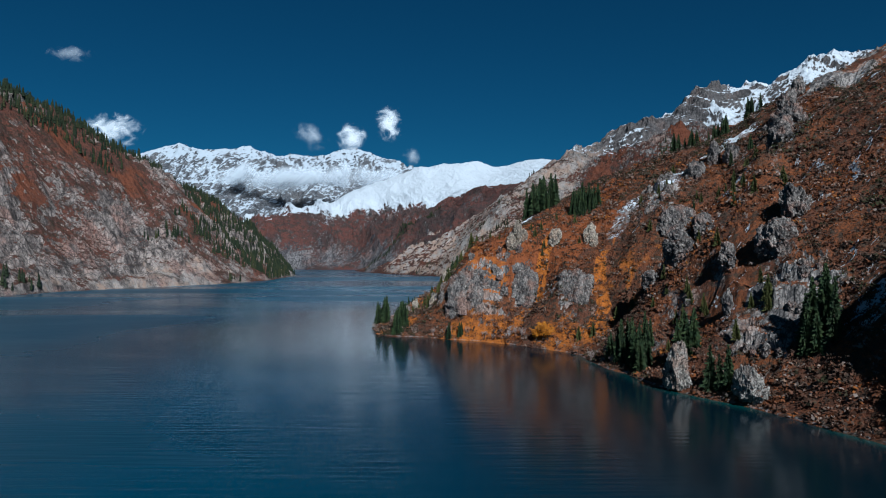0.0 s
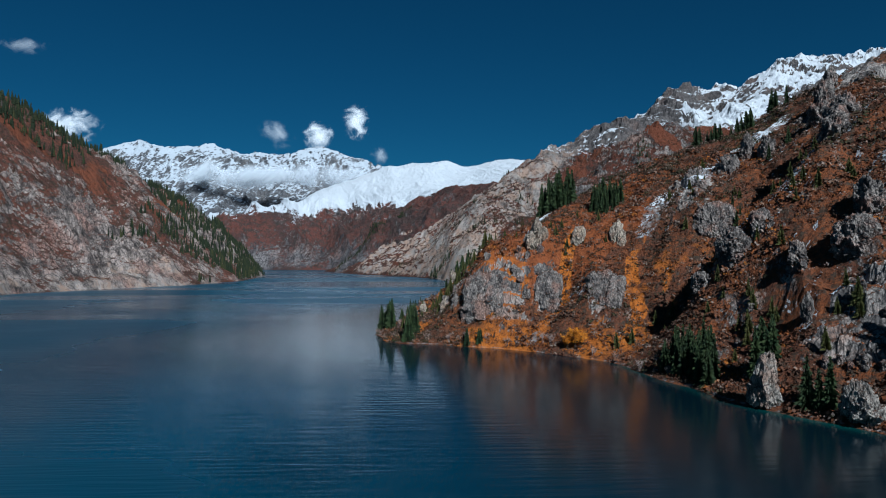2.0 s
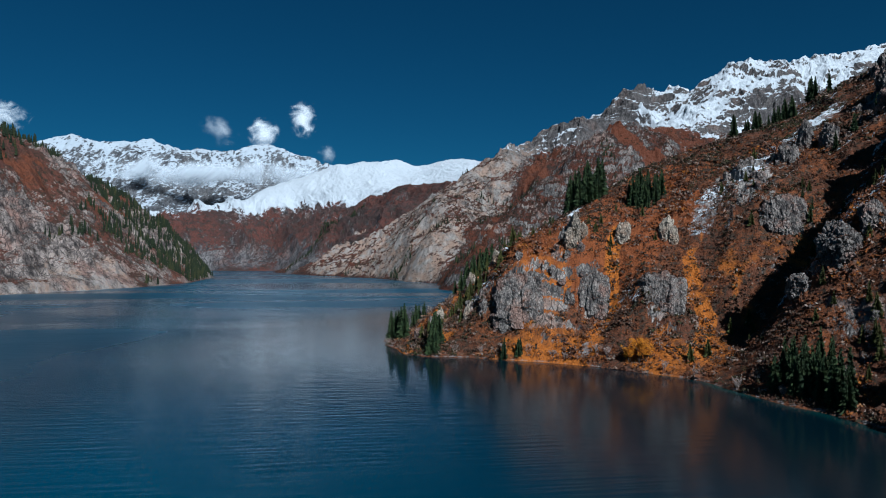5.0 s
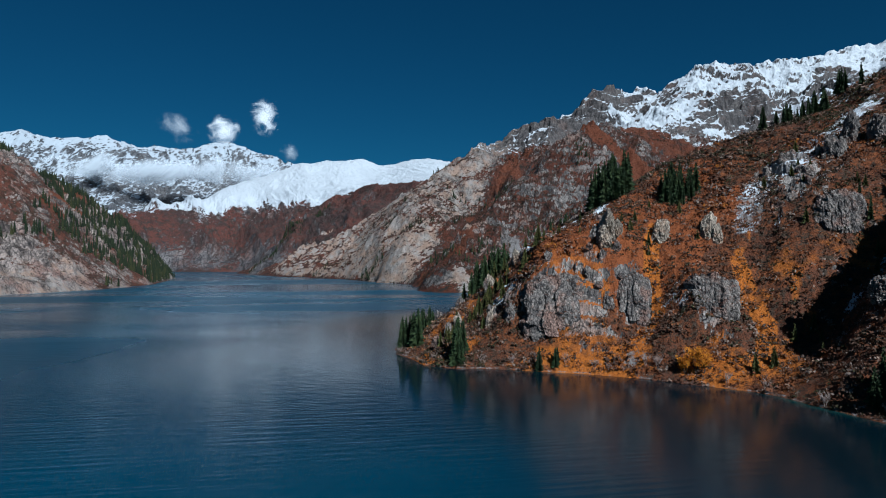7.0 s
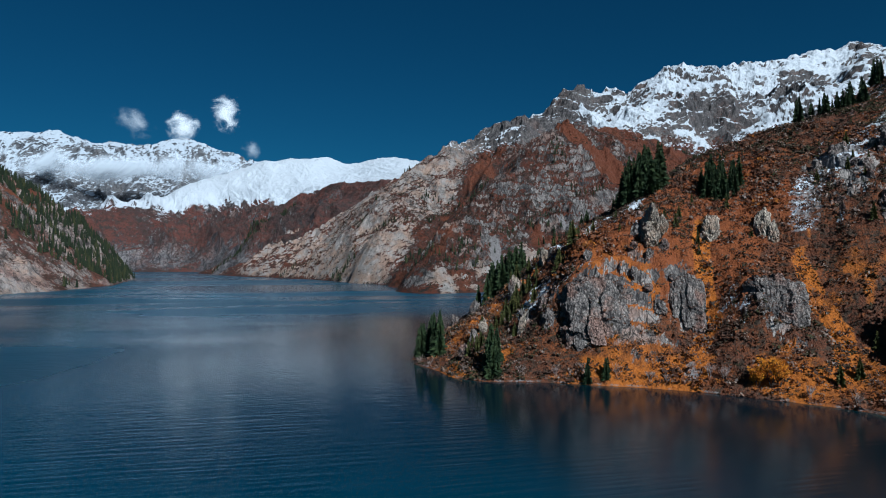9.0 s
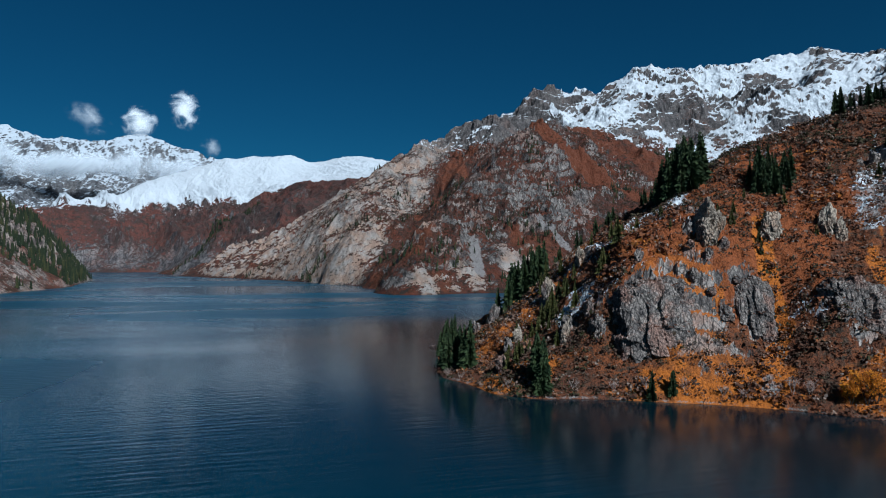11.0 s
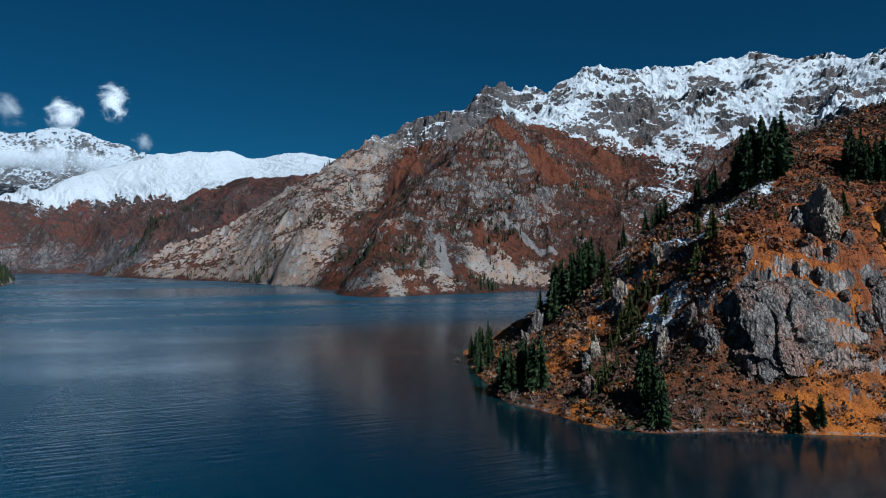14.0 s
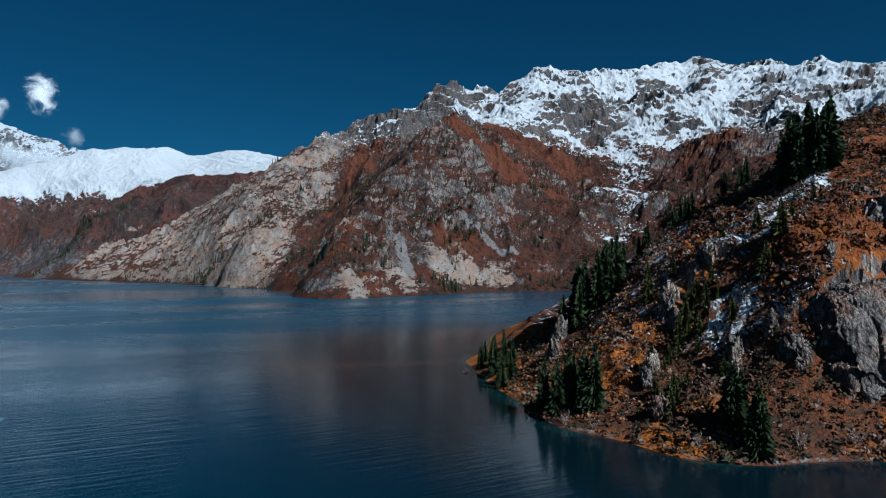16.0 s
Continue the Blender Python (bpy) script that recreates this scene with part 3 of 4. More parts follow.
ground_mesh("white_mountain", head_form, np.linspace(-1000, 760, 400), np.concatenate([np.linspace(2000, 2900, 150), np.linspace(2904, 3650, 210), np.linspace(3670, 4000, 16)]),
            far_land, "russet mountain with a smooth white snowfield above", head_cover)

PEAK_CREST = [(-3600, 4400, 700), (-2600, 4450, 800), (-2300, 4480, 760), (-2045, 4500, 730), (-1900, 4500, 775), (-1801, 4500, 812), (-1700, 4500, 795), (-1610, 4500, 756), (-1460, 4500, 776), (-1307, 4500, 785), (-1180, 4500, 735), (-1060, 4500, 700), (-965, 4500, 752),
              (-800, 4500, 735), (-661, 4500, 765), (-560, 4500, 760), (-470, 4500, 740), (-357, 4500, 672), (-262, 4500, 640), (0, 4480, 560), (500, 4450, 520)]
PEAK_FACE = [(-2600, 4000, 420), (-1800, 4050, 420), (-1500, 3980, 400), (-1200, 3900, 445), (-1000, 3950, 380), (-800, 4050, 430), (-500, 4100, 400)]
PEAK_SPUR = [(-1307, 4500, 780), (-1250, 4200, 560), (-1195, 3900, 445), (-1120, 3650, 270), (-1060, 3450, 130)]
PEAK_FOOT = [(-2600, 3400, 60), (-1600, 3500, 70), (-1300, 3400, 60), (-900, 3420, 40), (-700, 3700, 160), (-300, 3900, 260)]
PEAK_LEE = [(-3600, 4800, 400), (-1800, 4850, 450), (-600, 4850, 450), (500, 4800, 350)]


def peak_rough(x, y, h):
    wx, wy = x + 70 * fbm(x, y, 260, 3, 405), y + 70 * fbm(x, y, 260, 3, 409)
    rib = fbm(wx, wy * 0.6, 210, 6, 421, 0.55, ridged=True)
    return h + (80 - 50 * smooth(650, 760, h)) * rib + 13 * fbm(wx, wy, 70, 5, 431, 0.6, ridged=True)


peak_form = Landform([PEAK_CREST, PEAK_FACE, PEAK_SPUR, PEAK_FOOT, PEAK_LEE], 130.0, 24.0, peak_rough)
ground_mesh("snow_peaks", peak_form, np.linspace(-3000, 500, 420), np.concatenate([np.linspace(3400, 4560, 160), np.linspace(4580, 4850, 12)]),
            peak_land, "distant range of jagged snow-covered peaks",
            lambda x, y, h, gx, gy: {"snow": (0.57 + 0.18 * smooth(360, 560, h)) * smooth(200, 330, h + 60 * fbm(x, y, 200, 4, 471)) - 0.20, "gold": 0 * x, "scree": 0 * x, "bare": 0.6 + 0 * x})


# ---- things: helpers ----
def part(name, bm, material, parent, label=""):
    """A bmesh as one mesh object under a thing or a part."""
    me = bpy.data.meshes.new(name)
    bm.to_mesh(me)
    bm.free()
    me.materials.append(material)
    ob = new(name, me)
    ob.parent = parent
    if label:
        ob["label"] = label
    return ob


def stick(bm, a, b, ra, rb, sides=5):
    """A tapered limb from a to b."""
    a, b = Vector(a), Vector(b)
    q = (b - a).to_track_quat("Z", "Y")
    rings = [[bm.verts.new(c + q @ Vector((r * math.cos(u), r * math.sin(u), 0))) for u in (2 * math.pi * i / sides for i in range(sides))] for c, r in ((a, ra), (b, rb))]
    for i in range(sides):
        j = (i + 1) % sides
        bm.faces.new((rings[0][i], rings[0][j], rings[1][j], rings[1][i]))


def plain(name, colour_a, colour_b, size, rough=0.85, per_object=0.0, spec=0.15):
    k = Nodes(name)
    c = k.mix(k.step(k.noise(size, 4), 0.35, 0.65), colour_a, colour_b)
    if per_object:
        q = k.n.new("ShaderNodeObjectInfo")
        dim = k.math("MULTIPLY_ADD", q.outputs["Random"], 2 * per_object, 1 - per_object)
        c = k.mix(k.math("SUBTRACT", 1.0, dim), c, (0.01, 0.012, 0.008))
    return k.done(c, rough, k.bump(k.noise(size * 0.4, 3), 0.5, size * 0.1), spec)


bark = plain("spruce_bark", (0.10, 0.07, 0.05), (0.05, 0.038, 0.03), 0.4)
pale_bark = plain("grey_bark", (0.36, 0.28, 0.25), (0.20, 0.15, 0.13), 0.4)
needles = plain("spruce_needles", (0.020, 0.036, 0.016), (0.042, 0.060, 0.022), 2.0, 0.8, 0.35)
olive_needles = plain("olive_needles", (0.050, 0.058, 0.018), (0.085, 0.080, 0.024), 2.0, 0.8, 0.3)
gold_leaf = plain("golden_leaves", (0.64, 0.25, 0.018), (0.46, 0.15, 0.013), 1.2)


def crag_material(name, pale, dark, warm, shift):
    """Bare limestone with lichen-dark stains, and thin turf on its level ledges."""
    k = Nodes(name)
    level = k.math("MULTIPLY_ADD", k.noise(2.2, 5, 0.65), 0.5, k.math("MULTIPLY", k.axis(k.pos.outputs["Normal"], "Z"), 0.55))
    colour = k.mix(k.step(level, 0.62, 0.74), rock_colour(k, 2.2, pale, dark, warm, shift), (0.085, 0.034, 0.018))
    b = k.bump(k.noise(2.6, 9, 0.74, (1, 1, 0.45)), 0.9, 1.8)
    b = k.bump(k.step(k.crack(1.1, (1, 1, 0.5)), 0.0, 0.2), 0.8, 0.5, b)
    return k.done(colour, 0.92, k.bump(k.noise(0.5, 6, 0.72, (1, 1, 0.6)), 0.9, 0.4, b))


crag_rock = crag_material("crag_limestone", (0.43, 0.37, 0.33), (0.085, 0.076, 0.075), (0.40, 0.23, 0.175), 0.0)
shore_stone = crag_material("pale_limestone", (0.52, 0.465, 0.41), (0.16, 0.14, 0.125), (0.42, 0.27, 0.20), -0.04)


# ---- rocks ----
def rock_mesh(seed, subdiv, column=1.0, rough=0.14):
    """A block of limestone, cut by joint planes, fluted and broken. Unit radius, base at -1."""
    rnd = np.random.RandomState(seed)
    bm = bmesh.new()
    bmesh.ops.create_icosphere(bm, subdivisions=subdiv, radius=1.0)
    me = bpy.data.meshes.new("rock")
    bm.to_mesh(me)
    bm.free()
    co = np.empty(len(me.vertices) * 3, np.float32)
    me.vertices.foreach_get("co", co)
    d = co.reshape(-1, 3).astype(float)
    n = rnd.normal(size=(22, 3))
    n[:, 2] *= 0.45
    n /= np.linalg.norm(n, axis=1)[:, None]
    off = rnd.uniform(0.62, 1.0, 22)
    dots = d @ n.T
    r = np.where(dots > 0.05, off / np.maximum(dots, 0.05), 9).min(1)
    r = np.minimum(r, 1.25)
    p = d * r[:, None]
    turn = np.array(Euler(tuple(rnd.uniform(-0.5, 0.5, 3))).to_matrix())
    for size, amp in ((0.42, 0.24), (0.21, 0.17), (0.10, 0.10)):
        q = (p + 0.12 * size * vnoise(p[:, 0] * 4, p[:, 1] * 4, p[:, 2] * 4, seed)[:, None]) @ turn / (size * np.array([1.0, 1.0, 1 + column]))
        i, j, m = np.floor(q).T
        r = r + amp * (hash3(i, j, m, seed + 3) - 0.5)
        turn = turn @ np.array(Euler((0.35, 0.2, 0.5)).to_matrix())
    for size, amp in ((0.75, 1.0), (0.30, 0.45), (0.12, 0.30), (0.06, 0.20)):
        r = r + rough * amp * vnoise(p[:, 0] / size + seed * 7.1, p[:, 1] / size, p[:, 2] / size, seed)
    me.vertices.foreach_set("co", (d * r[:, None]).astype(np.float32).ravel())
    me.materials.append(crag_rock)
    me.update()
    return me


rock_kinds = [rock_mesh(900 + i, 5, 0.6) for i in range(7)]
knob_kinds = [rock_mesh(930 + i, 4, 0.2) for i in range(6)]


def cliff_mesh(seed, subdiv=6):
    """A slab of limestone wall: squared-off body, upright joints, tilted beds, broken ledges."""
    bm = bmesh.new()
    bmesh.ops.create_icosphere(bm, subdivisions=subdiv, radius=1.0)
    me = bpy.data.meshes.new("cliff")
    bm.to_mesh(me)
    bm.free()
    co = np.empty(len(me.vertices) * 3, np.float32)
    me.vertices.foreach_get("co", co)
    d = co.reshape(-1, 3).astype(float)
    r = (np.abs(d[:, 0]) ** 4 + np.abs(d[:, 1]) ** 3 + np.abs(d[:, 2]) ** 3.4) ** (-1 / 3.6)
    p = d * r[:, None]
    x = p[:, 0] + 0.10 * vnoise(p[:, 0] * 3, p[:, 1] * 3, p[:, 2] * 3, seed)
    z = p[:, 2] + 0.28 * p[:, 0] + 0.06 * vnoise(p[:, 0] * 4, p[:, 1] * 4, p[:, 2] * 2, seed + 1)
    for wide, tall, amp in ((0.46, 0.85, 0.17), (0.21, 0.30, 0.10), (0.09, 0.11, 0.045), (0.042, 0.05, 0.022)):
        lean = x + 0.12 * z
        i, j, m = np.floor(lean / wide), np.floor(p[:, 1] / (wide * 2)), np.floor(z / tall + hash3(np.floor(lean / wide), 0 * x, 0 * x, seed))
        r = r + amp * (hash3(i, j, m, seed + 5) - 0.5)
        u = np.abs(lean / wide - i - 0.5) * 2
        r = r - 0.25 * amp * np.clip((u - 0.82) / 0.18, 0, 1)
    for size, amp in ((0.5, 0.07), (0.16, 0.035), (0.06, 0.018)):
        r = r + amp * vnoise(p[:, 0] / size, p[:, 1] / size, p[:, 2] / size * 0.7, seed + 9)
    me.vertices.foreach_set("co", (d * r[:, None]).astype(np.float32).ravel())
    me.materials.append(crag_rock)
    me.update()
    return me


cliff_kinds = [cliff_mesh(950 + i) for i in range(3)]


def ground_at(form, x, y):
    return form(np.array(x, float), np.array(y, float))


buff_stone = crag_material("buff_limestone", (0.58, 0.48, 0.38), (0.20, 0.16, 0.13), (0.52, 0.33, 0.22), -0.05)
buff_kinds = [rock_mesh(910 + i, 5, 0.6) for i in range(3)]
for me in buff_kinds:
    me.materials.clear()
    me.materials.append(buff_stone)


def set_rocks(rows, kinds, name, label, group, sink, seed):
    """Rows of x, y, width, height, and how far each leans back into the slope."""
    rnd = random.Random(seed)
    zs = ground_at(headland_form, [q[0] for q in rows], [q[1] for q in rows])
    for q, z in zip(rows, zs):
        x, y, w, h = q[:4]
        ob = new(name, kinds[rnd.randrange(len(kinds))])
        ob.matrix_basis = Matrix.Translation((x, y, max(z, 0) + h * (0.5 - sink))) @ Euler((rnd.uniform(-0.15, 0.15), rnd.uniform(-0.15, 0.15), rnd.uniform(0, 6.3))).to_matrix().to_4x4() @ Matrix.Diagonal((w * 0.5, w * 0.5 * rnd.uniform(0.7, 1.0), h * 0.62, 1))
        tagged(ob, label, "rock", group)


def cliffs(rows):
    """Rows of x, y, z of the middle, width, depth, height, turn and lean back: walls set into the slope."""
    for n, (x, y, z, w, d, h, turn, lean) in enumerate(rows):
        ob = new("cliff", cliff_kinds[n % len(cliff_kinds)])
        ob.matrix_basis = pose(x, y, z, -lean, 0, turn) @ Matrix.Diagonal((w * 0.5, d * 0.5, h * 0.5, 1))
        tagged(ob, "jointed grey limestone cliff above golden lakeside scrub", "cliff", "lakeside cliffs")


cliffs([(16, 348, 18, 27, 17, 31, -24, 20), (3, 356, 13, 12, 12, 20, -40, 18), (29, 342, 17, 12, 14, 25, -18, 24), (42, 339, 22, 13, 14, 24, -22, 22),
        (63, 321, 23, 18, 15, 23, -38, 26), (110, 315, 54, 16, 14, 22, -35, 20)])
set_rocks([(39, 356, 9, 10), (36, 351, 8, 8), (43, 354, 5, 6), (74, 340, 6, 10), (76, 337, 5, 7), (58, 347, 8, 8), (-6, 368, 4, 8), (12, 390, 5, 6), (1, 394, 5, 6), (-16, 384, 4, 6), (-33, 391, 4, 5)],
          buff_kinds, "rock_outcrop", "sunlit buff limestone crag above russet scrub", "buff crags", 0.40, 6)
set_rocks([(128, 335, 8, 12), (137, 339, 8, 13), (144, 332, 9, 12),
           (141, 277, 15, 16), (151, 286, 13, 14), (92, 262, 14, 12), (101, 258, 10, 9), (84, 269, 9, 8), (93, 219, 5, 10), (101, 237, 9, 8), (112, 226, 14, 13), (123, 234, 12, 12)],
          rock_kinds, "rock_outcrop", "weathered grey and buff limestone crag among russet scrub", "rock outcrops", 0.42, 4)
set_rocks([(170, 331, 11, 17), (186, 351, 10, 16), (160, 318, 11, 12), (-3, 437, 6, 10), (-16, 424, 5, 7), (0, 394, 5, 5), (12, 391, 4, 4), (-4, 369, 4, 7), (0, 363, 4, 7), (-20, 382, 5, 5), (-27, 371, 5, 5)],
          rock_kinds, "rock_outcrop", "weathered grey and buff limestone crag among russet scrub", "rock outcrops", 0.36, 5)


def scattered_rocks(count, seed):
    rnd = np.random.RandomState(seed)
    x, y = rnd.uniform(-36, 190, 4000), rnd.uniform(165, 440, 4000)
    keep = (craggy(x, y) > 0.45) & (headland_form.base(x, y) > 5) & ((x > 34) | (y < 352) | (rnd.random_sample(4000) < 0.6))
    rows = [(float(a), float(b), float(w), float(w * q)) for a, b, w, q in zip(x[keep], y[keep], rnd.uniform(1.6, 5.0, 4000), rnd.uniform(0.5, 1.0, 4000))][:count]
    set_rocks(rows, knob_kinds, "boulder", "grey limestone knob half buried in the scrub slope", "small crags", 0.36, seed)


scattered_rocks(170, 8)


def shore_rock(x, y, w, h, seed, name, label):
    ob = new(name, rock_mesh(seed, 5, 1.6, 0.16))
    me = ob.data
    co = np.empty(len(me.vertices) * 3, np.float32)
    me.vertices.foreach_get("co", co)
    p = co.reshape(-1, 3)
    up = np.clip((p[:, 2] + 1) / 2, 0, 1)
    p[:, 0] *= 1.15 - 0.72 * up
    p[:, 1] *= 1.15 - 0.55 * up
    p[:, 0] -= 0.28 * up
    me.vertices.foreach_set("co", p.ravel())
    ob.matrix_basis = pose(x, y, h * 0.42, 0, 0, 20) @ Matrix.Diagonal((w * 0.5, w * 0.55, h * 0.58, 1))
    me.materials.clear()
    me.materials.append(shore_stone)
    tagged(ob, label, "rock")


shore_rock(71, 202, 9.5, 14.5, 971, "rock_pinnacle", "pale leaning limestone pinnacle at the water's edge")
shore_rock(84, 181, 12, 9.5, 974, "shore_rock", "broad pale limestone rock at the water's edge")


# ---- trees ----
def spruce(seed, leaf, slim=1.0):
    """A spruce one metre high: trunk and whorls of drooping, ragged boughs."""
    rnd = random.Random(seed)
    top = new("spruce")
    bm = bmesh.new()
    stick(bm, (0, 0, -0.06), (0, 0, 0.5), 0.016, 0.010, 6)
    stick(bm, (0, 0, 0.5), (0, 0, 0.97), 0.010, 0.002, 6)
    part("trunk", bm, bark, top)
    bm = bmesh.new()
    z, turn = 0.07, 0.0
    while z < 0.985:
        reach = slim * (0.155 * (1 - z) ** 0.8 + 0.012) * rnd.uniform(0.8, 1.15)
        count = 9 if z < 0.7 else 6
        turn += 0.7
        for i in range(count):
            if rnd.random() < 0.10:
                continue
            u = turn + 2 * math.pi * i / count + rnd.uniform(-0.25, 0.25)
            r = reach * rnd.uniform(0.5, 1.3)
            out, side = Vector((math.cos(u), math.sin(u), 0)), Vector((-math.sin(u), math.cos(u), 0))
            root = Vector((0, 0, z + 0.012))
            for swing in (-0.38, 0.0, 0.36):
                way = (out + side * (swing + rnd.uniform(-0.12, 0.12))).normalized()
                far = r * (1.0 if swing == 0.0 else 0.72) * rnd.uniform(0.8, 1.1)
                tip = root + way * far + Vector((0, 0, -0.42 * far + rnd.uniform(-0.012, 0.012)))
                low = root + way * far * 0.55 + side * rnd.uniform(-0.02, 0.02) + Vector((0, 0, -0.36 * far - 0.022))
                top_v = root + way * far * 0.45 + Vector((0, 0, -0.10 * far + 0.010))
                q = [bm.verts.new(v) for v in (root, low, tip, top_v)]
                bm.faces.new((q[0], q[1], q[3]))
                bm.faces.new((q[1], q[2], q[3]))
        z += 0.022 + 0.012 * rnd.random()
    part("crown", bm, leaf, top)
    return top


def set_trees(kinds, rows, form, label, group, seed):
    """Rows: middle, count, spread, least and greatest height."""
    rnd = random.Random(seed)
    spots = []
    for x, y, count, spread, lo, hi in rows:
        for _ in range(count):
            a, r = rnd.uniform(0, 6.28), spread * math.sqrt(rnd.random())
            spots.append((x + r * math.cos(a), y + r * math.sin(a), rnd.uniform(lo, hi)))
    zs = ground_at(form, [s[0] for s in spots], [s[1] for s in spots])
    for (x, y, h), z in zip(spots, zs):
        if z < 0.2:
            continue
        ob = copy_thing(rnd.choice(kinds), pose(x, y, z, rnd.uniform(-2, 2), rnd.uniform(-2, 2), rnd.uniform(0, 360)) @ Matrix.Diagonal((h, h, h, 1)))
        tagged(ob, label, "tree", group)


spruces = [spruce(s, needles, w) for s, w in ((11, 1.15), (12, 1.35), (13, 1.0), (14, 1.55))]
young = [spruce(s, olive_needles, w) for s, w in ((21, 1.3), (22, 1.6))]
set_trees(spruces, [(57, 391, 40, 9, 11, 20), (77, 368, 24, 7, 8, 15), (84, 363, 4, 4, 9.1, 14.3)], headland_form, "dark green spruce in a dense clump on the ridge", "ridge spruces", 31)
set_trees(spruces, [(-35, 394, 5, 3, 10, 15), (-34, 388, 6, 2.4, 11, 17), (-37, 403, 4, 4, 9.1, 14.3), (-27, 436, 6, 5, 9.1, 14.3), (-20, 452, 7, 6, 9.1, 13), (-13, 468, 6, 6, 7.8, 11.7),
                    (4, 438, 8, 5, 14.3, 20.8), (15, 433, 11, 6, 14.3, 20.8), (24, 440, 8, 6, 13, 18.2), (36, 446, 8, 9, 7.8, 13), (50, 438, 6, 8, 7.8, 11.7), (68, 425, 5, 6, 7.8, 11.7)],
          headland_form, "tall dark spruce on the shaded point of the headland", "point spruces", 32)
set_trees(spruces, [(-21, 356, 5, 2.2, 9, 14.5), (-24, 349, 5, 2, 9, 14), (3, 333, 3, 2, 6, 9), (9, 332, 2, 1.5, 6, 9), (66, 250, 8, 5, 8, 14), (67, 240, 8, 5, 9, 14.5), (73, 246, 5, 4, 8, 13), (67, 229, 5, 4, 10.4, 15.6), (78, 217, 5, 3, 11.7, 16.9), (79, 192, 4, 3, 10.4, 14.3), (104, 185, 12, 6, 13, 19.5)],
          headland_form, "tall green spruce at the foot of the slope by the water", "shore spruces", 33)
set_trees(spruces, [(140, 389, 8, 8, 7.8, 13), (160, 385, 9, 8, 7.8, 13), (180, 385, 6, 7, 9.1, 13), (120, 300, 5, 14, 4.6, 8), (150, 310, 8, 18, 4.6, 8)], headland_form, "dark spruce standing out on the skyline ridge", "skyline spruces", 34)
set_trees(young, [(14, 373, 3, 5, 5.8, 9.2), (20, 385, 4, 6, 4.6, 8), (-2, 386, 5, 5, 5.8, 9.2), (8, 405, 4, 5, 5.8, 9.2), (100, 250, 12, 25, 3.4, 8), (110, 300, 14, 30, 3.4, 6.9), (60, 350, 8, 18, 3.4, 5.8), (70, 290, 6, 14, 3.4, 6.9), (30, 370, 5, 10, 3.4, 5.8), (95, 205, 6, 12, 4.6, 8), (-14, 376, 10, 9, 4, 7.5), (2, 380, 8, 9, 3.5, 7), (-22, 372, 6, 6, 4, 7), (18, 372, 6, 9, 3, 5.5), (120, 270, 16, 28, 3, 6), (85, 240, 8, 10, 4, 8), (110, 340, 10, 18, 3, 5.5)],
          headland_form, "small olive-green conifer rooted between the crags", "young conifers", 35)
for ob in (*spruces, *young):
    for o in (*ob.children_recursive, ob):
        bpy.data.objects.remove(o)


def broadleaf(name, x, y, h, leaf, wood, leaves, seed, label):
    """A small leafy or bare tree: trunk, forking limbs, and leaves in loose clumps."""
    rnd = random.Random(seed)
    top = new(name)
    top.matrix_basis = pose(x, y, float(ground_at(headland_form, [x], [y])[0]))
    trunk, limbs, crown = bmesh.new(), bmesh.new(), bmesh.new()
    stems = rnd.randint(2, 4)
    for s in range(stems):
        u = s * 6.28 / stems + rnd.uniform(-0.4, 0.4)
        base = Vector((0.15 * math.cos(u), 0.15 * math.sin(u), -0.3))
        head = base + Vector((0.16 * h * math.cos(u), 0.16 * h * math.sin(u), 0.55 * h))
        stick(trunk, base, head, 0.03 * h * 0.5, 0.012 * h * 0.5)
        for _ in range(7):
            f = rnd.uniform(0.35, 1.0)
            a = base.lerp(head, f)
            v = rnd.uniform(0, 6.28)
            b = a + Vector((math.cos(v) * 0.2 * h, math.sin(v) * 0.2 * h, rnd.uniform(0.15, 0.45) * h * 0.8))
            stick(limbs, a, b, 0.012 * h, 0.005 * h, 4)
            for _ in range(5):
                c = a.lerp(b, rnd.uniform(0.3, 1))
                v = rnd.uniform(0, 6.28)
                e = c + Vector((math.cos(v) * 0.09 * h, math.sin(v) * 0.09 * h, rnd.uniform(0.02, 0.14) * h))
                stick(limbs, c, e, 0.008 * h, 0.003 * h, 3)
                for _ in range(leaves):
                    p = c.lerp(e, rnd.uniform(0.2, 1.2)) + Vector([rnd.gauss(0, 0.035 * h) for _ in range(3)])
                    q = Euler([rnd.uniform(0, 6.28) for _ in range(3)]).to_matrix()
                    w = rnd.uniform(0.10, 0.22)
                    crown.faces.new([crown.verts.new(p + q @ Vector(k)) for k in ((-w, 0, 0), (0, -w * 0.6, 0), (w, 0, 0), (0, w * 0.6, 0))])
    part("trunk", trunk, wood, top)
    part("branchwork", limbs, wood, top)
    if leaves:
        part("crown", crown, leaf, top)
    else:
        crown.free()
    return tagged(top, label, "tree")


for i, (x, y, h) in enumerate([(45, 302, 11), (47, 301, 9), (42.5, 304.5, 6.5)]):
    broadleaf("golden_tree", x, y, h, gold_leaf, bark, 24, 60 + i, "bright golden autumn tree beside the water")
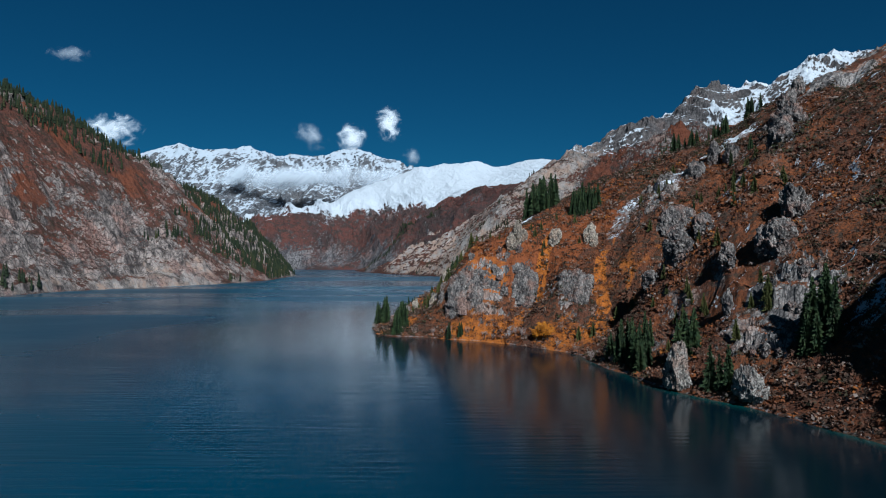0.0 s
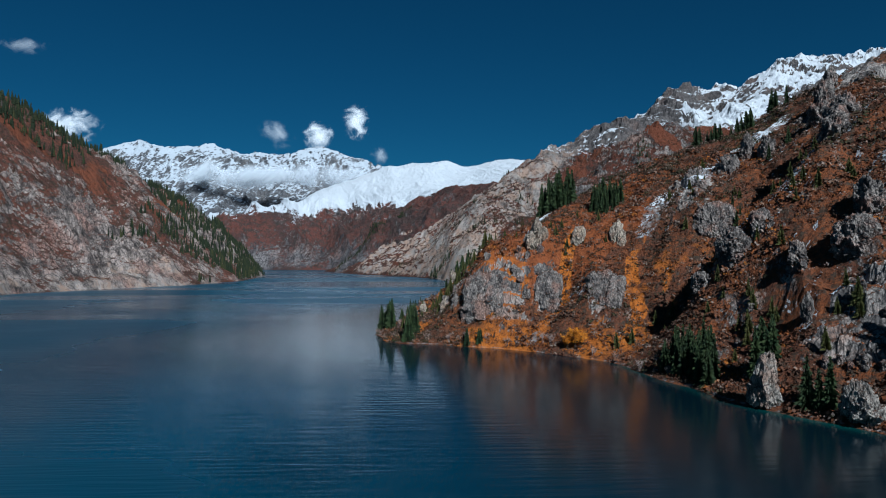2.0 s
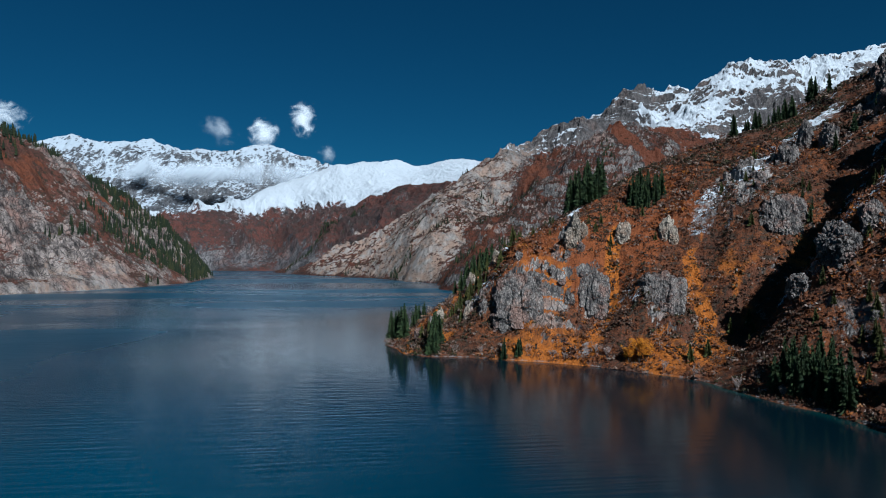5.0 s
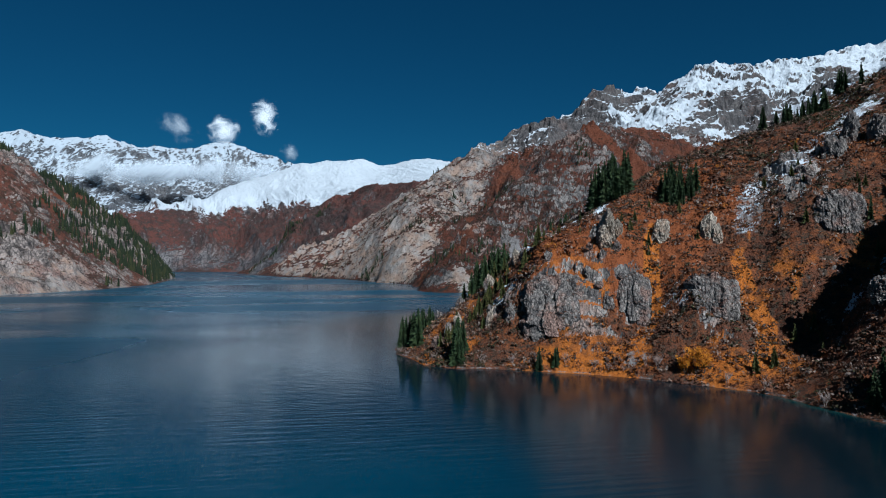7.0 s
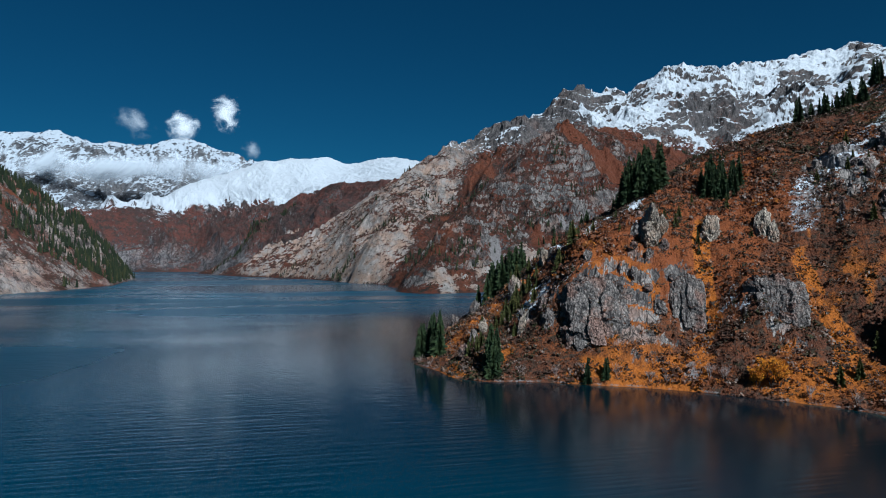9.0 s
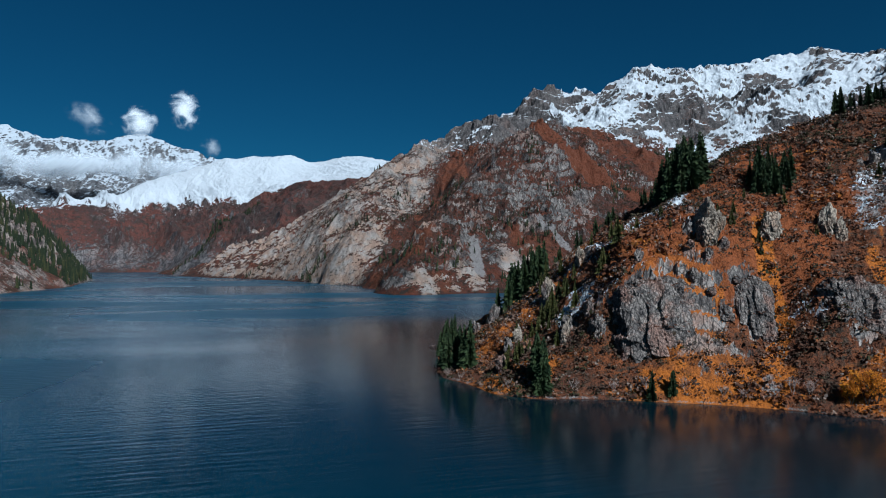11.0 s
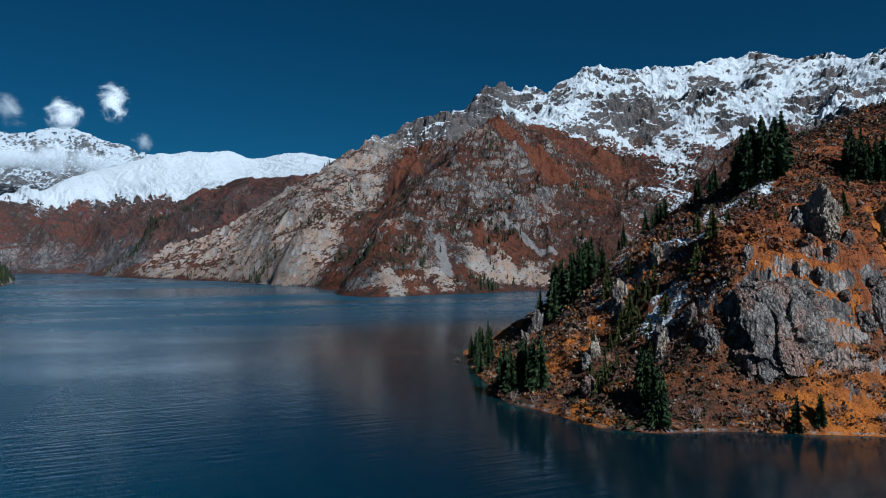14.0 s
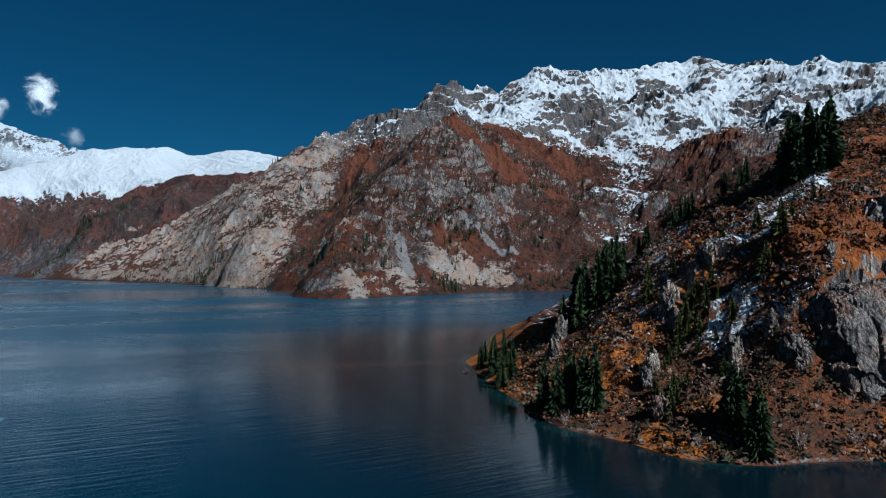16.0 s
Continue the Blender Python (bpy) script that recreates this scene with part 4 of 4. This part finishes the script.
for i, (x, y, h) in enumerate([(34, 315, 6), (37, 312, 5.5), (12, 331, 5), (3, 337, 5.5), (-5, 341, 4.5), (20, 325, 5), (56, 283, 5), (-38, 380, 4), (-22, 465, 5), (-40, 388, 4), (-31, 357, 4), (-15, 346, 5), (24, 322, 4), (50, 293, 5), (58, 262, 5), (62, 246, 4), (74, 206, 5), (88, 186, 5)]):
    broadleaf("bare_tree", x, y, h, gold_leaf, pale_bark, 0, 80 + i, "leafless pale grey tree on the lake shore")


# ---- scrub and far woods ----
def tone_material(name, stops):
    """Foliage whose colour follows each bush's own tone."""
    k = Nodes(name)
    ramp = k.n.new("ShaderNodeValToRGB")
    while len(ramp.color_ramp.elements) < len(stops):
        ramp.color_ramp.elements.new(0.5)
    for e, (p, c) in zip(ramp.color_ramp.elements, stops):
        e.position, e.color = p, (*c, 1)
    k.l.new(k.attr("tone"), ramp.inputs[0])
    c = k.mix(k.math("MULTIPLY", k.noise(0.8, 3), 0.4), ramp.outputs[0], (0.02, 0.014, 0.010))
    return k.done(c, 0.9, None, 0.1)


def merged(name, co, faces, tone, material, label, category):
    me = bpy.data.meshes.new(name)
    co, faces = np.asarray(co, np.float32), np.asarray(faces)
    k = faces.shape[1]
    me.vertices.add(len(co))
    me.vertices.foreach_set("co", co.ravel())
    me.loops.add(faces.size)
    me.loops.foreach_set("vertex_index", faces.ravel())
    me.polygons.add(len(faces))
    me.polygons.foreach_set("loop_start", np.arange(0, faces.size, k))
    me.polygons.foreach_set("loop_total", np.full(len(faces), k))
    me.update(calc_edges=True)
    at = me.attributes.new("tone", "FLOAT", "POINT")
    at.data.foreach_set("value", np.asarray(tone, np.float32))
    me.materials.append(material)
    return tagged(new(name, me), label, category, kind="stuff")


def bushes(name, form, x, y, size, tone, material, label, seed, leaves=16):
    """Low bushes, each a dome of small leafy sprays."""
    rnd = np.random.RandomState(seed)
    z = form(x, y)
    ok = z > 0.3
    x, y, z, size, tone = x[ok], y[ok], z[ok], size[ok], tone[ok]
    n = len(x)
    v = rnd.normal(size=(n, leaves, 3))
    v /= np.linalg.norm(v, axis=2)[..., None]
    v[..., 2] = np.abs(v[..., 2]) * 0.9
    r = size[:, None, None] * rnd.uniform(0.45, 1.0, (n, leaves, 1))
    mid = np.stack([x, y, z], -1)[:, None, :] + v * r * np.array([1, 1, 0.85])
    a = rnd.normal(size=(n, leaves, 3))
    a /= np.linalg.norm(a, axis=2)[..., None]
    b = np.cross(a, v)
    b /= np.linalg.norm(b, axis=2)[..., None] + 1e-9
    s = size[:, None, None] * rnd.uniform(0.16, 0.30, (n, leaves, 1))
    quad = np.stack([mid - a * s, mid - b * s * 0.7, mid + a * s, mid + b * s * 0.7], 2)
    faces = np.arange(n * leaves * 4).reshape(-1, 4)
    tones = np.repeat(np.clip(tone, 0, 1), leaves * 4) + np.repeat(rnd.uniform(-0.05, 0.05, n * leaves), 4)
    return merged(name, quad.reshape(-1, 3), faces, tones, material, label, "shrubs")


scrub = tone_material("autumn_scrub", [(0.0, (0.036, 0.038, 0.016)), (0.2, (0.070, 0.046, 0.034)), (0.42, (0.125, 0.056, 0.034)), (0.66, (0.21, 0.066, 0.020)), (0.86, (0.36, 0.125, 0.018)), (1.0, (0.24, 0.18, 0.15))])
rnd = np.random.RandomState(5)
N = 54000
x, y = rnd.uniform(-44, 215, N), rnd.uniform(140, 460, N)
patch = fbm(x, y, 16, 4, 501)
goldish = smooth(0.05, 0.35, fbm(x, y, 26, 3, 73))
keep = (patch > -0.42) & (craggy(x, y) < 0.7)
x, y, patch, goldish = x[keep], y[keep], patch[keep], goldish[keep]
tone = 0.26 + 0.34 * fbm(x, y, 40, 3, 511) + 0.30 * goldish + rnd.normal(0, 0.13, len(x))
tone[rnd.random_sample(len(x)) < 0.15] = 1.0
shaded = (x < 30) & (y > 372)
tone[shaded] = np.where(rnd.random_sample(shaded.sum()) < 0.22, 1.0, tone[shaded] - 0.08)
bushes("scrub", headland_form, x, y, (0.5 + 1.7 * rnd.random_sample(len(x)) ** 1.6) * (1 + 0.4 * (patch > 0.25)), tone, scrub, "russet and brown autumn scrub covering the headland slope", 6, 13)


def woods(name, form, x, y, height, material, label, seed):
    """Far spruces, each a spire of four ragged skirts."""
    rnd = np.random.RandomState(seed)
    z = form(x, y)
    ok = z > 1.5
    x, y, z, height = x[ok], y[ok], z[ok], height[ok]
    n, sides, tiers = len(x), 6, 4
    u = np.arange(sides) * 2 * np.pi / sides
    co, faces = [], []
    for t in range(tiers):
        low, top = 0.05 + 0.22 * t, 0.42 + 0.195 * t
        r = height[:, None] * (0.17 - 0.033 * t) * rnd.uniform(0.65, 1.25, (n, sides))
        ring = np.stack([x[:, None] + r * np.cos(u), y[:, None] + r * np.sin(u), z[:, None] + height[:, None] * (low + rnd.uniform(-0.04, 0.04, (n, sides)))], -1)
        apex = np.stack([x, y, z + height * top], -1)[:, None, :]
        co.append(np.concatenate([ring, apex], 1))
    co = np.stack(co, 1).reshape(-1, 3)
    base = np.arange(n * tiers)[:, None, None] * (sides + 1)
    tri = np.array([[i, (i + 1) % sides, sides] for i in range(sides)])[None]
    faces = (base + tri).reshape(-1, 3)
    tones = np.repeat(rnd.uniform(0, 1, n), tiers * (sides + 1))
    return merged(name, co, faces, tones, material, label, "trees")


far_spruce = tone_material("far_spruce", [(0.0, (0.012, 0.021, 0.012)), (0.7, (0.020, 0.030, 0.015)), (1.0, (0.046, 0.048, 0.019))])
dark_brush = tone_material("dark_brush", [(0.0, (0.022, 0.026, 0.014)), (0.5, (0.045, 0.030, 0.020)), (1.0, (0.10, 0.045, 0.020))])

# along the western ridge, in strips down its face, and thick towards the cape
ridge = np.array(along(WEST_RIDGE, 2.0))
rnd = np.random.RandomState(41)
pick = ridge[rnd.randint(0, len(ridge), 1500)]
x1, y1 = pick[:, 0] + np.abs(rnd.normal(0, 18, 1500)) - 5, pick[:, 1] + rnd.normal(0, 8, 1500)
x2, y2 = rnd.uniform(-760, -350, 30000), rnd.uniform(600, 1800, 30000)
hb = west_form.base(x2, y2)
strip = fbm(x2 * 0.92 - 0.4 * y2, 0.3 * (0.4 * x2 + 0.92 * y2), 42, 3, 521)
cape = smooth(1150, 1700, y2) * 0.42 + 0.12 * smooth(90, 20, hb) + 0.10 * smooth(150, 280, hb)
ok = (strip + cape > 0.35) & (rnd.random_sample(30000) < 0.36)
woods("far_woods", west_form, np.concatenate([x1, x2[ok]]), np.concatenate([y1, y2[ok]]), rnd.uniform(8, 19, 1500 + ok.sum()), far_spruce, "dark spruces scattered in strips over the western mountainside", 42)
x, y = rnd.uniform(-760, -350, 16000), rnd.uniform(600, 1750, 16000)
bushes("far_scrub", west_form, x, y, rnd.uniform(1.0, 3.0, 16000), rnd.uniform(0, 1, 16000), dark_brush, "dark brown brush dotted over the western mountainside", 43, 5)

# sparse conifers and brush across the bay, and the wooded spur beyond
x, y = rnd.uniform(-100, 900, 30000), rnd.uniform(940, 1800, 30000)
hb = bay_form.base(x, y)
ok = (hb < 330) & (fbm(x, y, 60, 4, 531) > -0.12)
bushes("bay_scrub", bay_form, x[ok], y[ok], rnd.uniform(1.4, 4.4, ok.sum()), rnd.uniform(0, 0.7, ok.sum()), dark_brush, "dark brush and juniper dotted over the far slope", 44, 7)
ok = (hb < 260) & (fbm(x, y, 50, 3, 541) > 0.38) & (rnd.random_sample(30000) < 0.4)
x3, y3 = rnd.normal(255, 14, 40), rnd.normal(985, 8, 40)
woods("bay_woods", bay_form, np.concatenate([x[ok], x3]), np.concatenate([y[ok], y3]), rnd.uniform(6, 13, ok.sum() + 40), far_spruce, "scattered spruces on the slope across the bay", 45)
spur = np.array(along(GREEN_SPUR, 3.0))
spur = spur[spur[:, 2] < 215]
pick = spur[rnd.randint(0, len(spur), 900)]
woods("spur_woods", head_form, pick[:, 0] + rnd.normal(-25, 30, 900), pick[:, 1] + rnd.normal(15, 25, 900), rnd.uniform(8, 14, 900), far_spruce, "dark spruce belt along a distant spur", 46)


# ---- clouds ----
def cloud_material(name, size, soft, dense, tone=(0.78, 0.80, 0.83)):
    k = Nodes(name)
    co = k.n.new("ShaderNodeTexCoord")
    sep = k.n.new("ShaderNodeSeparateXYZ")
    k.l.new(co.outputs["Object"], sep.inputs[0])
    r = k.math("SQRT", k.math("ADD", k.math("POWER", sep.outputs["X"], 2.0), k.math("POWER", sep.outputs["Z"], 2.0)))
    puff = k.math("MULTIPLY", k.math("SUBTRACT", k.noise(size, 8, 0.62, (1, 1, 1.2), 0.8), 0.5), 2.9)
    body = k.math("ADD", k.math("SUBTRACT", 0.72, r), puff)
    a = k.math("MULTIPLY", k.step(body, 0.0, soft), dense)
    edge = k.step(r, 1.0, 0.8)
    k.put(k.bsdf.inputs["Alpha"], k.math("MULTIPLY", a, edge))
    return k.done(tone, 1.0, None, 0.0)


puffy = cloud_material("cumulus", 105.0, 0.75, 0.40)
wispy = cloud_material("cirrus", 110.0, 1.1, 0.14)
stratus = cloud_material("stratus", 320.0, 0.7, 0.7, (0.52, 0.56, 0.61))


def cloud(x, y, z, wide, tall, deep, material, label, lean=0.0):
    """A soft cloud of several bulging layers, one behind another."""
    bm = bmesh.new()
    for layer in range(4):
        grid = {}
        for i in range(13):
            for j in range(13):
                u, v = i / 6 - 1, j / 6 - 1
                bulge = 0.5 * math.cos(u * 1.5) * math.cos(v * 1.5) * (1 - 0.2 * layer)
                grid[i, j] = bm.verts.new((u, layer * 0.35 - bulge, v))
        for i in range(12):
            for j in range(12):
                bm.faces.new((grid[i, j], grid[i + 1, j], grid[i + 1, j + 1], grid[i, j + 1]))
    me = bpy.data.meshes.new("cloud")
    bm.to_mesh(me)
    bm.free()
    for p in me.polygons:
        p.use_smooth = True
    me.materials.append(material)
    ob = new("cloud", me)
    ob.matrix_basis = pose(x, y, z, 0, lean, 0) @ Matrix.Diagonal((wide, deep, tall, 1))
    ob.visible_shadow = material is stratus
    tagged(ob, label, "cloud", "clouds", "stuff")


cloud(-2290, 4600, 940, 235, 135, 60, puffy, "small white fair-weather cloud in deep blue sky")
cloud(-2590, 4600, 1478, 190, 60, 60, wispy, "thin wisp of white cloud in deep blue sky")
cloud(-920, 4600, 893, 160, 105, 60, wispy, "thin wisp of white cloud in deep blue sky", 25)
cloud(-630, 4600, 885, 118, 122, 60, puffy, "small white fair-weather cloud in deep blue sky")
cloud(-373, 4600, 988, 112, 150, 60, puffy, "small white fair-weather cloud in deep blue sky")
cloud(-225, 4620, 760, 75, 75, 60, wispy, "thin wisp of white cloud in deep blue sky")
cloud(-880, 3760, 505, 800, 112, 60, stratus, "long bank of white cloud lying against the snow peaks")
